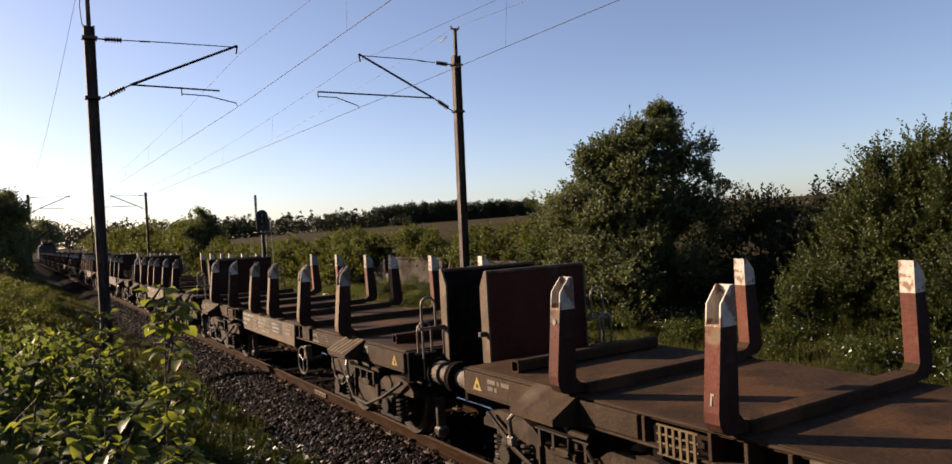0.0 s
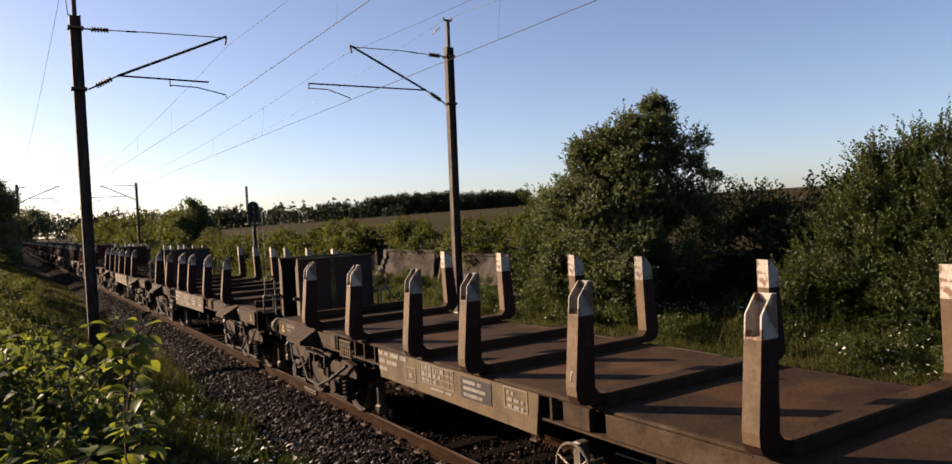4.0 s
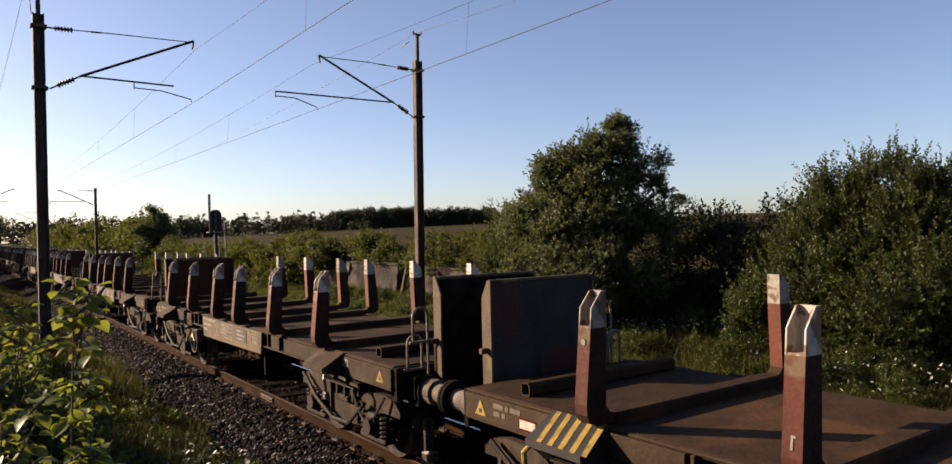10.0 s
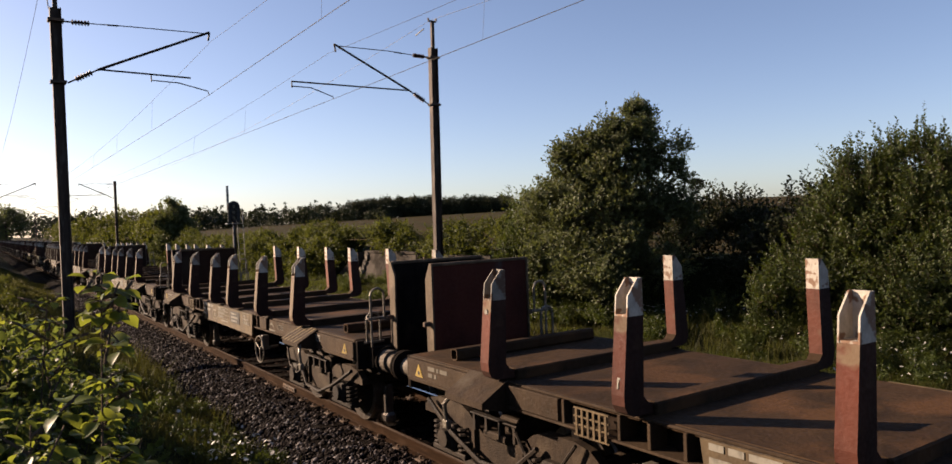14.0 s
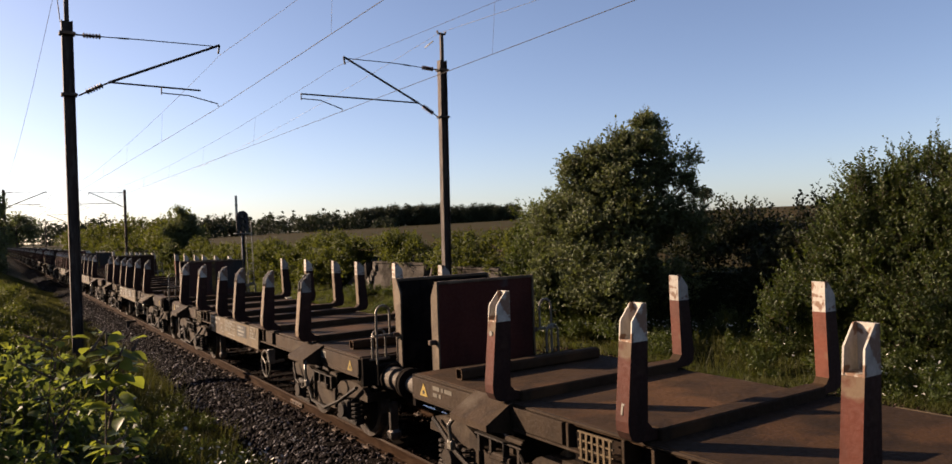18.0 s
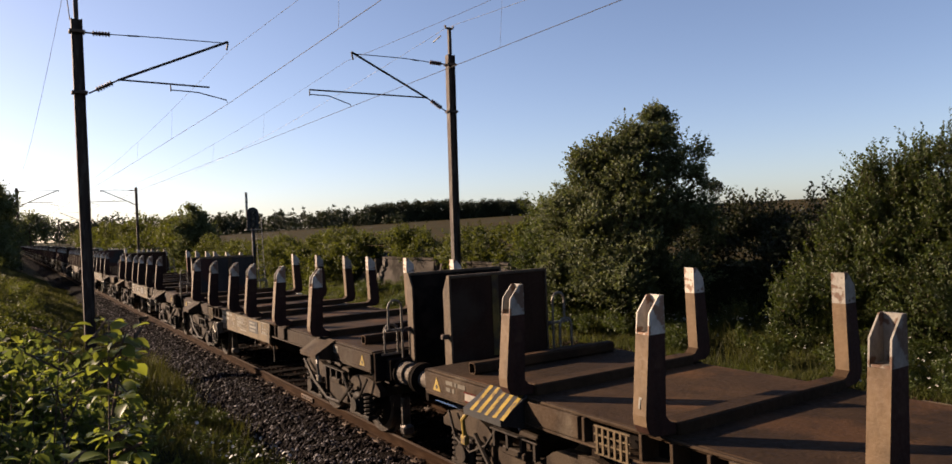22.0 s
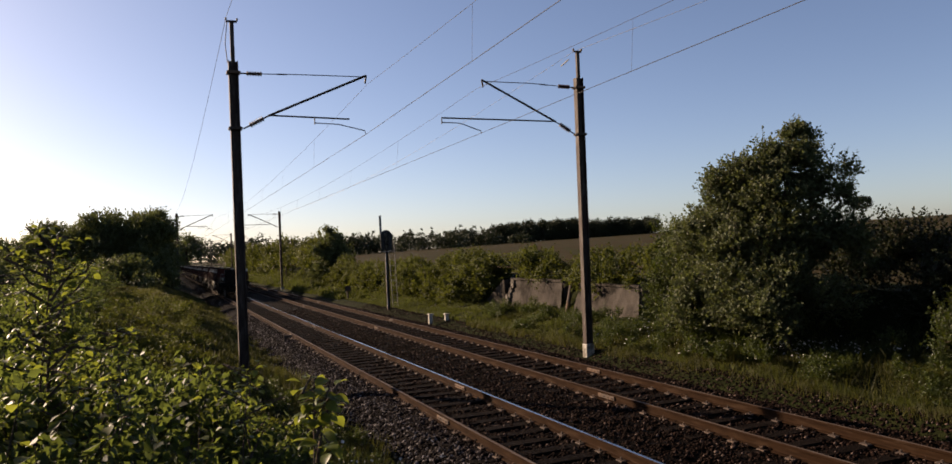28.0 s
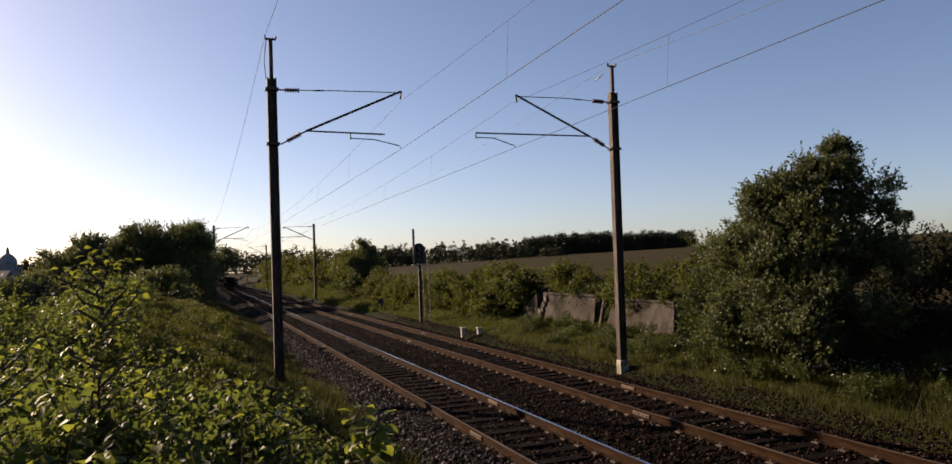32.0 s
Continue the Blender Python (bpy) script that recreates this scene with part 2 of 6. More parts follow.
M = {
    "soil": surface("soil_and_grass", (0.0095, 0.0135, 0.0032), (0.0131, 0.0138, 0.0048), (0.0066, 0.008, 0.0024), rough=0.95, coarse=0.35, fine=9, bump=0.8, dist=0.05, world_space=True),
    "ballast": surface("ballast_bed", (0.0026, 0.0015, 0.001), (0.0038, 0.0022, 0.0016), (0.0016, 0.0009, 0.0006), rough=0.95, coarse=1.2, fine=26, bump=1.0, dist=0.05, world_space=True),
    "stone": stone_material(),
    "sleeper": surface("tarred_wood", (0.0058, 0.0039, 0.0029), (0.0082, 0.0058, 0.0044), (0.0035, 0.0026, 0.0022), rough=0.9, coarse=2.0, fine=30, bump=0.6, vary=0.2, stretch=(1, 8, 8)),
    "rail_rust": surface("rusty_rail", (0.0205, 0.0103, 0.0048), (0.0142, 0.007, 0.0035), (0.0255, 0.0145, 0.0083), rough=0.86, coarse=2, fine=40, bump=0.2, stretch=(4, 0.5, 4)),
    "rail_top": surface("polished_rail_head", (0.42, 0.4, 0.385), (0.33, 0.31, 0.295), rough=0.18, metal=1.0, coarse=3, fine=60, bump=0.03, stretch=(20, 0.3, 1)),
    "rail_dull": surface("dull_brown_rail_head", (0.066, 0.0455, 0.0335), (0.048, 0.0322, 0.0226), (0.106, 0.085, 0.069), rough=0.7, coarse=3, fine=60, bump=0.05, stretch=(20, 0.3, 1), worn_scale=1.5, gloss=0.1),
    "rust_dark": surface("dark_rusty_iron", (0.041, 0.0295, 0.023), (0.0656, 0.0451, 0.0328), (0.0902, 0.0533, 0.0328), rough=0.8, coarse=5, fine=45, bump=0.3),
    "mast": surface("weathered_steel_mast", (0.0295, 0.0177, 0.0124), (0.0443, 0.0295, 0.0221), (0.059, 0.0472, 0.0384), rough=0.75, coarse=1.5, fine=30, bump=0.2, stretch=(3, 3, 0.6)),
    "galvanised": surface("galvanised_steel", (0.1476, 0.1476, 0.1476), (0.1082, 0.1082, 0.1082), rough=0.5, metal=0.6, coarse=4, fine=40, bump=0.1),
    "wire": plain("overhead_wire", (0.0164, 0.0131, 0.0123), 0.7),
    "insulator": plain("glazed_insulator", (0.041, 0.0246, 0.0205), 0.25),
    "concrete": surface("old_concrete", (0.0622, 0.0545, 0.0469), (0.0417, 0.0361, 0.0304), (0.0189, 0.0164, 0.0133), rough=0.9, coarse=0.8, fine=18, bump=0.8, dist=0.03, worn_scale=1.1, worn_at=(0.52, 0.64), grime=0.8),
    "chalk": surface("pale_broken_stone", (0.112, 0.101, 0.088), (0.071, 0.063, 0.054), (0.03, 0.026, 0.021), rough=0.9, coarse=6, fine=40, bump=0.5, vary=0.35),
    "white_post": surface("white_concrete", (0.3444, 0.3272, 0.287), (0.2583, 0.2411, 0.2066), (0.1148, 0.1033, 0.0804), rough=0.8, coarse=6, fine=50),
    "deck": surface("rusty_deck_plate", (0.0341, 0.0191, 0.0090), (0.0217, 0.0126, 0.0065), (0.0490, 0.0245, 0.0107), rough=0.8, coarse=1.3, fine=22, bump=0.3, worn_scale=1.1, vary=0.2, gloss=0.1),
    "frame": surface("dusty_brown_frame", (0.0735, 0.0505, 0.0239), (0.0545, 0.0367, 0.0181), (0.0315, 0.0202, 0.0112), rough=0.75, coarse=2, fine=30, bump=0.2, worn_scale=2.2, worn_at=(0.53, 0.66), vary=0.2),
    "sole": surface("rusty_brown_sole_bar", (0.0345, 0.0218, 0.0122), (0.0238, 0.0146, 0.0084), (0.0505, 0.0392, 0.0275), rough=0.8, coarse=2, fine=30, bump=0.25, worn_scale=1.6, worn_at=(0.56, 0.68), vary=0.2, gloss=0.12),
    # grime of the underframe; also the painted shade in sole bar and board recesses
    "under": surface("grime_and_shade", (0.0073, 0.0058, 0.005), (0.0115, 0.0088, 0.0071), (0.0167, 0.0115, 0.0084), rough=0.85, coarse=4, fine=40, bump=0.3),
    "bogie": surface("oily_bogie_iron", (0.0158, 0.0117, 0.0085), (0.0253, 0.0178, 0.0121), (0.0085, 0.0064, 0.005), rough=0.72, coarse=6, fine=50, bump=0.3, gloss=0.15),
    "bogie_side": surface("rusty_bogie_side", (0.0265, 0.0178, 0.0113), (0.0178, 0.0121, 0.0082), (0.036, 0.026, 0.0172), rough=0.78, coarse=5, fine=45, bump=0.3, gloss=0.12),
    "tread": surface("worn_wheel_tread", (0.1476, 0.1328, 0.123), (0.0984, 0.0836, 0.0738), rough=0.4, metal=0.9, coarse=8, fine=60, bump=0.1),
    "red": surface("worn_red_paint", (0.0690, 0.0165, 0.0088), (0.0470, 0.0160, 0.0100), (0.0850, 0.0560, 0.0340), rough=0.7, coarse=1.6, fine=30, bump=0.15, worn_scale=2.4, worn_at=(0.535, 0.59), vary=0.3, gloss=0.15),
    "brown": surface("faded_brown_paint", (0.0900, 0.0570, 0.0285), (0.0640, 0.0380, 0.0190), (0.0960, 0.0310, 0.0140), rough=0.7, coarse=1.8, fine=30, bump=0.15, worn_scale=2.0, worn_at=(0.62, 0.7), vary=0.18),
    "grey": surface("faded_grey_paint", (0.0992, 0.0893, 0.0727), (0.0793, 0.0662, 0.0529), (0.0926, 0.0396, 0.0231), rough=0.7, coarse=1.8, fine=30, bump=0.15, worn_scale=2.2, worn_at=(0.64, 0.7), vary=0.15),
    "stake_side": surface("shade_darkened_maroon", (0.0330, 0.0130, 0.0082), (0.0215, 0.0105, 0.0075), (0.0420, 0.0240, 0.0140), rough=0.75, coarse=2.2, fine=30, bump=0.15, worn_scale=2.6, worn_at=(0.56, 0.66), vary=0.25, gloss=0.12),
    "maroon": surface("dull_maroon_paint", (0.0880, 0.0205, 0.0085), (0.0540, 0.0165, 0.0085), (0.0720, 0.0440, 0.0245), rough=0.7, coarse=1.8, fine=30, bump=0.15, worn_scale=2.2, worn_at=(0.56, 0.64), vary=0.25),
    "tan": surface("worn_yellow_stripe", (0.1122, 0.0798, 0.0332), (0.0763, 0.0544, 0.0254), (0.0518, 0.0361, 0.0214), rough=0.75, coarse=3, fine=30),
    "cap": surface("chipped_white_paint", (0.3068, 0.2842, 0.245), (0.2263, 0.2037, 0.168), (0.1182, 0.068, 0.0428), rough=0.65, coarse=5, fine=40, bump=0.15, worn_scale=7, worn_at=(0.57, 0.61), vary=0.42, grime=0.55),
    "board_red": surface("scraped_red_board", (0.0533, 0.0118, 0.0067), (0.0395, 0.0102, 0.0068), (0.0368, 0.0358, 0.0369), rough=0.75, coarse=0.9, fine=25, bump=0.2, worn_scale=0.9, worn_at=(0.61, 0.65), gloss=0.12),
    "board_grey": surface("scraped_grey_board", (0.0205, 0.0200, 0.0198), (0.0150, 0.0115, 0.0092), (0.0330, 0.0092, 0.0050), rough=0.7, coarse=1.4, fine=25, bump=0.2, worn_scale=1.5, worn_at=(0.5, 0.6)),
    "board_brown": surface("rusty_brown_board", (0.0269, 0.0127, 0.0067), (0.0188, 0.0082, 0.0047), (0.0261, 0.0172, 0.0113), rough=0.8, coarse=0.9, fine=25, bump=0.2, worn_scale=0.9, gloss=0.1),
    "edge": surface("grimy_brown_edge", (0.0656, 0.0443, 0.0246), (0.0451, 0.0295, 0.0164), (0.082, 0.059, 0.0369), rough=0.75, coarse=2.5, fine=30, bump=0.2, worn_scale=3),
    "dull_yellow": surface("dirty_yellow_paint", (0.105, 0.07, 0.014), (0.06, 0.042, 0.012), (0.03, 0.018, 0.01), rough=0.75, coarse=3, fine=40, worn_scale=3, worn_at=(0.46, 0.58)),
    "yellow": surface("scuffed_yellow_paint", (0.2488, 0.168, 0.0264), (0.1832, 0.1252, 0.024), (0.082, 0.0552, 0.0265), rough=0.65, coarse=4, fine=40, worn_scale=7, worn_at=(0.56, 0.63)),
    "faded_white": plain("faded_lettering", (0.088, 0.078, 0.06)),
    "black": plain("black_paint", (0.0164, 0.0164, 0.0164)),
    "white": plain("white_lettering", (0.155, 0.145, 0.12)),
    "steel_tube": surface("bare_steel_tube", (0.1378, 0.123, 0.0984), (0.0984, 0.0836, 0.0689), rough=0.45, metal=0.5, coarse=6, fine=50),
    "buffer": surface("greasy_buffer_steel", (0.092, 0.077, 0.061), (0.063, 0.051, 0.04), (0.12, 0.106, 0.09), rough=0.7, coarse=5, fine=40, bump=0.15, gloss=0.12),
    "faded_orange": plain("faded_orange_paint", (0.135, 0.045, 0.02)),
    "bark": surface("bark", (0.082, 0.0615, 0.0451), (0.0574, 0.0451, 0.0369), rough=0.95, coarse=3, fine=20, bump=0.8, dist=0.02, stretch=(2, 2, 0.5)),
    "leaf_tree": leaf_material("tree_leaf", (0.0330, 0.0450, 0.0190), (0.0780, 0.0900, 0.0400), (0.1302, 0.1548, 0.0304), 0.3, 0.6),
    # hedge leaf with the shade behind tree and bush put into its greens
    "leaf_shaded": leaf_material("shaded_hedge_leaf", (0.0070, 0.0105, 0.0042), (0.0230, 0.0290, 0.0100), (0.0450, 0.0540, 0.0110), 0.2, 0.6),
    "leaf_bush": leaf_material("bush_leaf", (0.0100, 0.0170, 0.0048), (0.0390, 0.0545, 0.0130), (0.1080, 0.1400, 0.0155), 0.28, 0.5),
    "leaf_far": leaf_material("hedge_leaf", (0.0149, 0.0239, 0.0048), (0.0478, 0.0592, 0.0118), (0.1345, 0.1485, 0.0165), 0.32),
    "leaf_near": leaf_material("broad_leaf", (0.0328, 0.0508, 0.0112), (0.1048, 0.1303, 0.0254), (0.30, 0.335, 0.036), 0.42, 0.45),
    "leaf_bramble": leaf_material("bramble_leaf", (0.0108, 0.0198, 0.0070), (0.0505, 0.0702, 0.0217), (0.164, 0.2066, 0.0336), 0.42, 0.55),
    "leaf_shoot": leaf_material("shoot_leaf", (0.0290, 0.0450, 0.0100), (0.1150, 0.1330, 0.0240), (0.3300, 0.3600, 0.0380), 0.5, 0.56),
    "grass": leaf_material("grass_blade", (0.0146, 0.0222, 0.0046), (0.0470, 0.0540, 0.0126), (0.0991, 0.1166, 0.0156), 0.38),
    "grass_dry": leaf_material("dry_grass_blade", (0.0205, 0.0245, 0.0062), (0.0560, 0.0540, 0.0155), (0.0941, 0.0976, 0.0166), 0.35),
    "petal": plain("daisy_petal", (0.4428, 0.431, 0.3897)),
    "wood_far": leaf_material("far_wood_leaf", (0.0136, 0.0197, 0.0091), (0.0259, 0.0337, 0.0146), (0.0346, 0.0417, 0.0106), 0.15),
    "field": field_material(),
    "signal_black": plain("signal_black", (0.0098, 0.0098, 0.0107), 0.5),
    "glass_lens": plain("signal_lens", (0.0246, 0.0246, 0.0287), 0.1),
    "blue": surface("dark_blue_locomotive_paint", (0.0146, 0.0238, 0.044), (0.0115, 0.0184, 0.0332), rough=0.55, coarse=2, fine=30),
    "window": plain("dark_glass", (0.0082, 0.0098, 0.0115), 0.08),
    "tail_red": plain("red_lamp_lens", (0.062, 0.0046, 0.0038), 0.2),
    "wall_pale": surface("pale_render_and_haze", (0.205, 0.2132, 0.2296), (0.1722, 0.1804, 0.1968), rough=0.9, coarse=0.3, fine=6),
    "slate": surface("slate_roof", (0.0656, 0.0697, 0.0779), (0.0492, 0.0533, 0.0574), rough=0.7, coarse=0.4, fine=6),
    "plank": surface("grey_planks", (0.0574, 0.0451, 0.0369), (0.041, 0.0328, 0.0262), rough=0.9, coarse=2, fine=20, vary=0.2),
}

# ---- mesh building ----


class Build:
    """Collects the faces of one mesh; each face may take one of several materials."""

    def __init__(self):
        self.v, self.f, self.m = [], [], []

    def add(self, verts, faces, slot=0):
        n = len(self.v)
        self.v += [tuple(p) for p in verts]
        self.f += [tuple(n + i for i in face) for face in faces]
        self.m += [slot] * len(faces)
        return self

    def box(self, x0, x1, y0, y1, z0, z1, ch=0.0, slot=0):
        """A box, its edges cut back by ch."""
        if ch <= 0:
            v = [(x, y, z) for x in (x0, x1) for y in (y0, y1) for z in (z0, z1)]
            return self.add(v, [(0, 1, 3, 2), (4, 6, 7, 5), (0, 4, 5, 1), (2, 3, 7, 6), (0, 2, 6, 4), (1, 5, 7, 3)], slot)
        lo, hi = (x0, y0, z0), (x1, y1, z1)
        v, at = [], {}
        for sx in (0, 1):
            for sy in (0, 1):
                for sz in (0, 1):
                    s = (sx, sy, sz)
                    corner = [hi[k] if s[k] else lo[k] for k in range(3)]
                    for axis in range(3):
                        p = list(corner)
                        for k in range(3):
                            if k != axis:
                                p[k] += -ch if s[k] else ch
                        at[s, axis] = len(v)
                        v.append(p)
        faces = []
        for axis in range(3):
            a, b = (axis + 1) % 3, (axis + 2) % 3
            for side in (0, 1):
                ring = []
                for i, j in ((0, 0), (1, 0), (1, 1), (0, 1)):
                    s = [0, 0, 0]
                    s[axis], s[a], s[b] = side, i, j
                    ring.append(at[tuple(s), axis])
                faces.append(ring if side else ring[::-1])
            for i in (0, 1):
                for j in (0, 1):
                    s0, s1 = [0, 0, 0], [0, 0, 0]
                    s0[axis], s1[axis] = 0, 1
                    s0[a] = s1[a] = i
                    s0[b] = s1[b] = j
                    s0, s1 = tuple(s0), tuple(s1)
                    ring = [at[s0, a], at[s1, a], at[s1, b], at[s0, b]]
                    faces.append(ring if i == j else ring[::-1])
        for s in itertools_product():
            ring = [at[s, 0], at[s, 1], at[s, 2]]
            faces.append(ring if sum(s) % 2 else ring[::-1])
        return self.add(v, faces, slot)

    def tube(self, points, radii, sides=8, slot=0, caps=True):
        """A round bar along points; radii one number or one for each point."""
        pts = [Vector(p) for p in points]
        radii = [radii] * len(pts) if isinstance(radii, (int, float)) else radii
        v, f = [], []
        side = None
        for i, p in enumerate(pts):
            way = (pts[min(i + 1, len(pts) - 1)] - pts[max(i - 1, 0)]).normalized()
            if side is None:
                side = way.orthogonal().normalized()
            side = (side - way * side.dot(way)).normalized()
            other = way.cross(side)
            for k in range(sides):
                a = 2 * math.pi * k / sides
                v.append(p + (side * math.cos(a) + other * math.sin(a)) * radii[i])
        for i in range(len(pts) - 1):
            for k in range(sides):
                f.append((i * sides + k, i * sides + (k + 1) % sides, (i + 1) * sides + (k + 1) % sides, (i + 1) * sides + k))
        if caps:
            f.append(tuple(range(sides))[::-1])
            f.append(tuple((len(pts) - 1) * sides + k for k in range(sides)))
        return self.add(v, f, slot)

    def prism(self, outline, axis, lo, hi, slot=0):
        """An outline of two coordinates, drawn out along an axis."""
        n = len(outline)

        def put(p, q):
            return (q, p[0], p[1]) if axis == 0 else (p[0], q, p[1]) if axis == 1 else (p[0], p[1], q)

        v = [put(p, lo) for p in outline] + [put(p, hi) for p in outline]
        f = [tuple(range(n)), tuple(range(n, 2 * n))[::-1]] + [(i, n + i, n + (i + 1) % n, (i + 1) % n) for i in range(n)]
        return self.add(v, f, slot)

    def ring(self, centre, axis, r, tube_r, n=20, sides=6, slot=0):
        """A hoop round an axis."""
        v, f = [], []
        for i in range(n):
            a = 2 * math.pi * i / n
            for k in range(sides):
                b = 2 * math.pi * k / sides
                q = r + tube_r * math.cos(b)
                p = [q * math.cos(a), q * math.sin(a), tube_r * math.sin(b)]
                p = [p[2], p[0], p[1]] if axis == 0 else [p[0], p[2], p[1]] if axis == 1 else p
                v.append([c + d for c, d in zip(centre, p)])
                f.append((i * sides + k, ((i + 1) % n) * sides + k, ((i + 1) % n) * sides + (k + 1) % sides, i * sides + (k + 1) % sides))
        return self.add(v, f, slot)

    def mesh(self, name, mats, smooth=False):
        me = bpy.data.meshes.new(name)
        me.from_pydata(self.v, [], self.f)
        for m in mats if isinstance(mats, (list, tuple)) else [mats]:
            me.materials.append(m)
        if any(self.m):
            me.polygons.foreach_set("material_index", self.m)
        bm = bmesh.new()
        bm.from_mesh(me)
        bmesh.ops.recalc_face_normals(bm, faces=bm.faces)
        bm.to_mesh(me)
        bm.free()
        if smooth:
            me.polygons.foreach_set("use_smooth", [True] * len(me.polygons))
        me.update()
        return me


def itertools_product():
    return [(a, b, c) for a in (0, 1) for b in (0, 1) for c in (0, 1)]


def part(name, b, mats, parent, label="", smooth=False):
    """One mesh object under a thing or under a part; b a Build or a ready mesh."""
    me = b if isinstance(b, bpy.types.Mesh) else b.mesh(name, mats, smooth)
    ob = new(name, me)
    ob.parent = parent
    return tagged(ob, label) if label else ob


def thing(name, label, category, group="", kind="", at=None):
    ob = new(name)
    ob.empty_display_size = 0.2
    if at is not None:
        ob.matrix_basis = at
    return tagged(ob, label, category, group, kind)


def array_mesh(name, verts, faces, mats):
    """A mesh from arrays; all faces have the same number of corners."""
    me = bpy.data.meshes.new(name)
    n, k = faces.shape
    me.vertices.add(len(verts))
    me.vertices.foreach_set("co", np.asarray(verts, np.float32).ravel())
    me.loops.add(n * k)
    me.loops.foreach_set("vertex_index", np.asarray(faces, np.int32).ravel())
    me.polygons.add(n)
    me.polygons.foreach_set("loop_start", np.arange(n, dtype=np.int32) * k)
    me.polygons.foreach_set("loop_total", np.full(n, k, np.int32))
    me.materials.append(mats)
    me.update(calc_edges=True)
    me.validate()
    return me


def unit(v):
    return v / np.maximum(np.linalg.norm(v, axis=-1, keepdims=True), 1e-9)


def leaves(name, centres, size, material, rng, up=0.4, slim=0.55, out=None, way=None):
    """One small folded blade for each centre; size is its length, way the direction it points."""
    n = len(centres)
    d = unit(rng.normal(size=(n, 3)) + np.array([0, 0, 0.2]) if way is None else way)
    nrm = rng.normal(size=(n, 3)) + np.array([0, 0, up])
    if out is not None:
        nrm = nrm + out
    side = unit(np.cross(d, nrm))
    nrm = unit(np.cross(side, d))
    L = size * rng.uniform(0.6, 1.25, (n, 1))
    W = L * slim * 0.5
    v = np.stack([centres - d * L * 0.5, centres + side * W + nrm * W * 0.35, centres + d * L * 0.5, centres - side * W + nrm * W * 0.35], 1).reshape(-1, 3)
    i = np.arange(n)[:, None] * 4
    f = np.concatenate([i + [0, 1, 2], i + [0, 2, 3]])
    return array_mesh(name, v, f, material)


def twiggy(rng, blobs, boughs, per_bough, length, leaf, rise=0.5, tight=0.32, low=-0.45):
    """Leafy twigs in boughs on the outside of ellipsoids: leaf places, their directions, outward ways, and the twigs."""
    blobs = np.array(blobs, float)
    weight = (blobs[:, 3] * blobs[:, 4] * blobs[:, 5]) ** 0.667
    pick = rng.choice(len(blobs), boughs, p=weight / weight.sum())
    way = unit(rng.normal(size=(boughs, 3)))
    way[:, 2] = np.where(way[:, 2] < low, -way[:, 2], way[:, 2])
    centre = blobs[pick, :3] + way * blobs[pick, 3:] * rng.uniform(0.45, 0.95, (boughs, 1))
    rad = blobs[pick, 3:].mean(1, keepdims=True) * tight * rng.uniform(0.6, 1.25, (boughs, 1))
    n = boughs * per_bough
    own = unit(rng.normal(size=(n, 3)))
    way, centre, rad = (np.repeat(a, per_bough, 0) for a in (way, centre, rad))
    base = centre + own * rad * rng.uniform(0.1, 1.0, (n, 1)) ** 0.5 * 0.9
    go = unit(own * 0.6 + way * 0.5 + np.array([0, 0, rise]) + rng.normal(size=(n, 3)) * 0.25)
    span = length * rng.uniform(0.45, 1.15, (n, 1)) * (0.8 + 0.35 * rng.uniform(0, 1, (n, 1)) ** 6)
    m = max(int(length / leaf * 1.7), 3)
    s = (np.arange(m)[None, :, None] + rng.uniform(0.1, 0.9, (n, m, 1))) / m
    droop = np.array([0, 0, -0.12]) * length
    spine = base[:, None] + go[:, None] * span[:, None] * s + droop * s ** 2
    side = unit(np.cross(go[:, None] + 0 * spine, rng.normal(size=(n, m, 3))))
    point = unit(go[:, None] * 0.7 + side)
    at = spine + point * leaf * 0.5
    out = np.repeat(unit(own + way)[:, None], m, 1)
    stems = np.stack([base, base + go * span + droop], 1)
    return at.reshape(-1, 3), point.reshape(-1, 3), out.reshape(-1, 3), stems


def stem_mesh(name, stems, thick, material):
    """Thin three-sided twigs."""
    a, b = stems[:, 0], stems[:, 1]
    d = unit(b - a)
    u = unit(np.cross(d, np.array([0.3, 0.5, 0.81])))
    w = np.cross(d, u)
    v = []
    for k in range(3):
        q = u * math.cos(2.094 * k) + w * math.sin(2.094 * k)
        v += [a + q * thick, b + q * thick * 0.3]
    v = np.stack(v, 1).reshape(-1, 3)
    i = np.arange(len(a))[:, None] * 6
    f = np.concatenate([i + [0, 2, 3, 1], i + [2, 4, 5, 3], i + [4, 0, 1, 5]])
    return array_mesh(name, v, f, material)

# ---- the lie of the land ----
# +y runs along the tracks, rail tops at z = 0
TRACK_1, TRACK_2, HALF_GAUGE = 5.454, 9.09, 0.7535
rng = np.random.default_rng(7)


def smooth(a, b, x):
    t = np.clip((x - a) / (b - a), 0, 1)
    return t * t * (3 - 2 * t)


def bumps(x, y, size, seed):
    """Soft random relief of about +-1."""
    r = np.random.default_rng(seed)
    z = 0.0
    for _ in range(7):
        a, p, q = r.uniform(0, 6.28), r.uniform(0, 6.28), r.uniform(0.6, 1.6) / size
        z = z + np.sin((x * np.cos(a) + y * np.sin(a)) * q * 2 + p)
    return z / 3.0


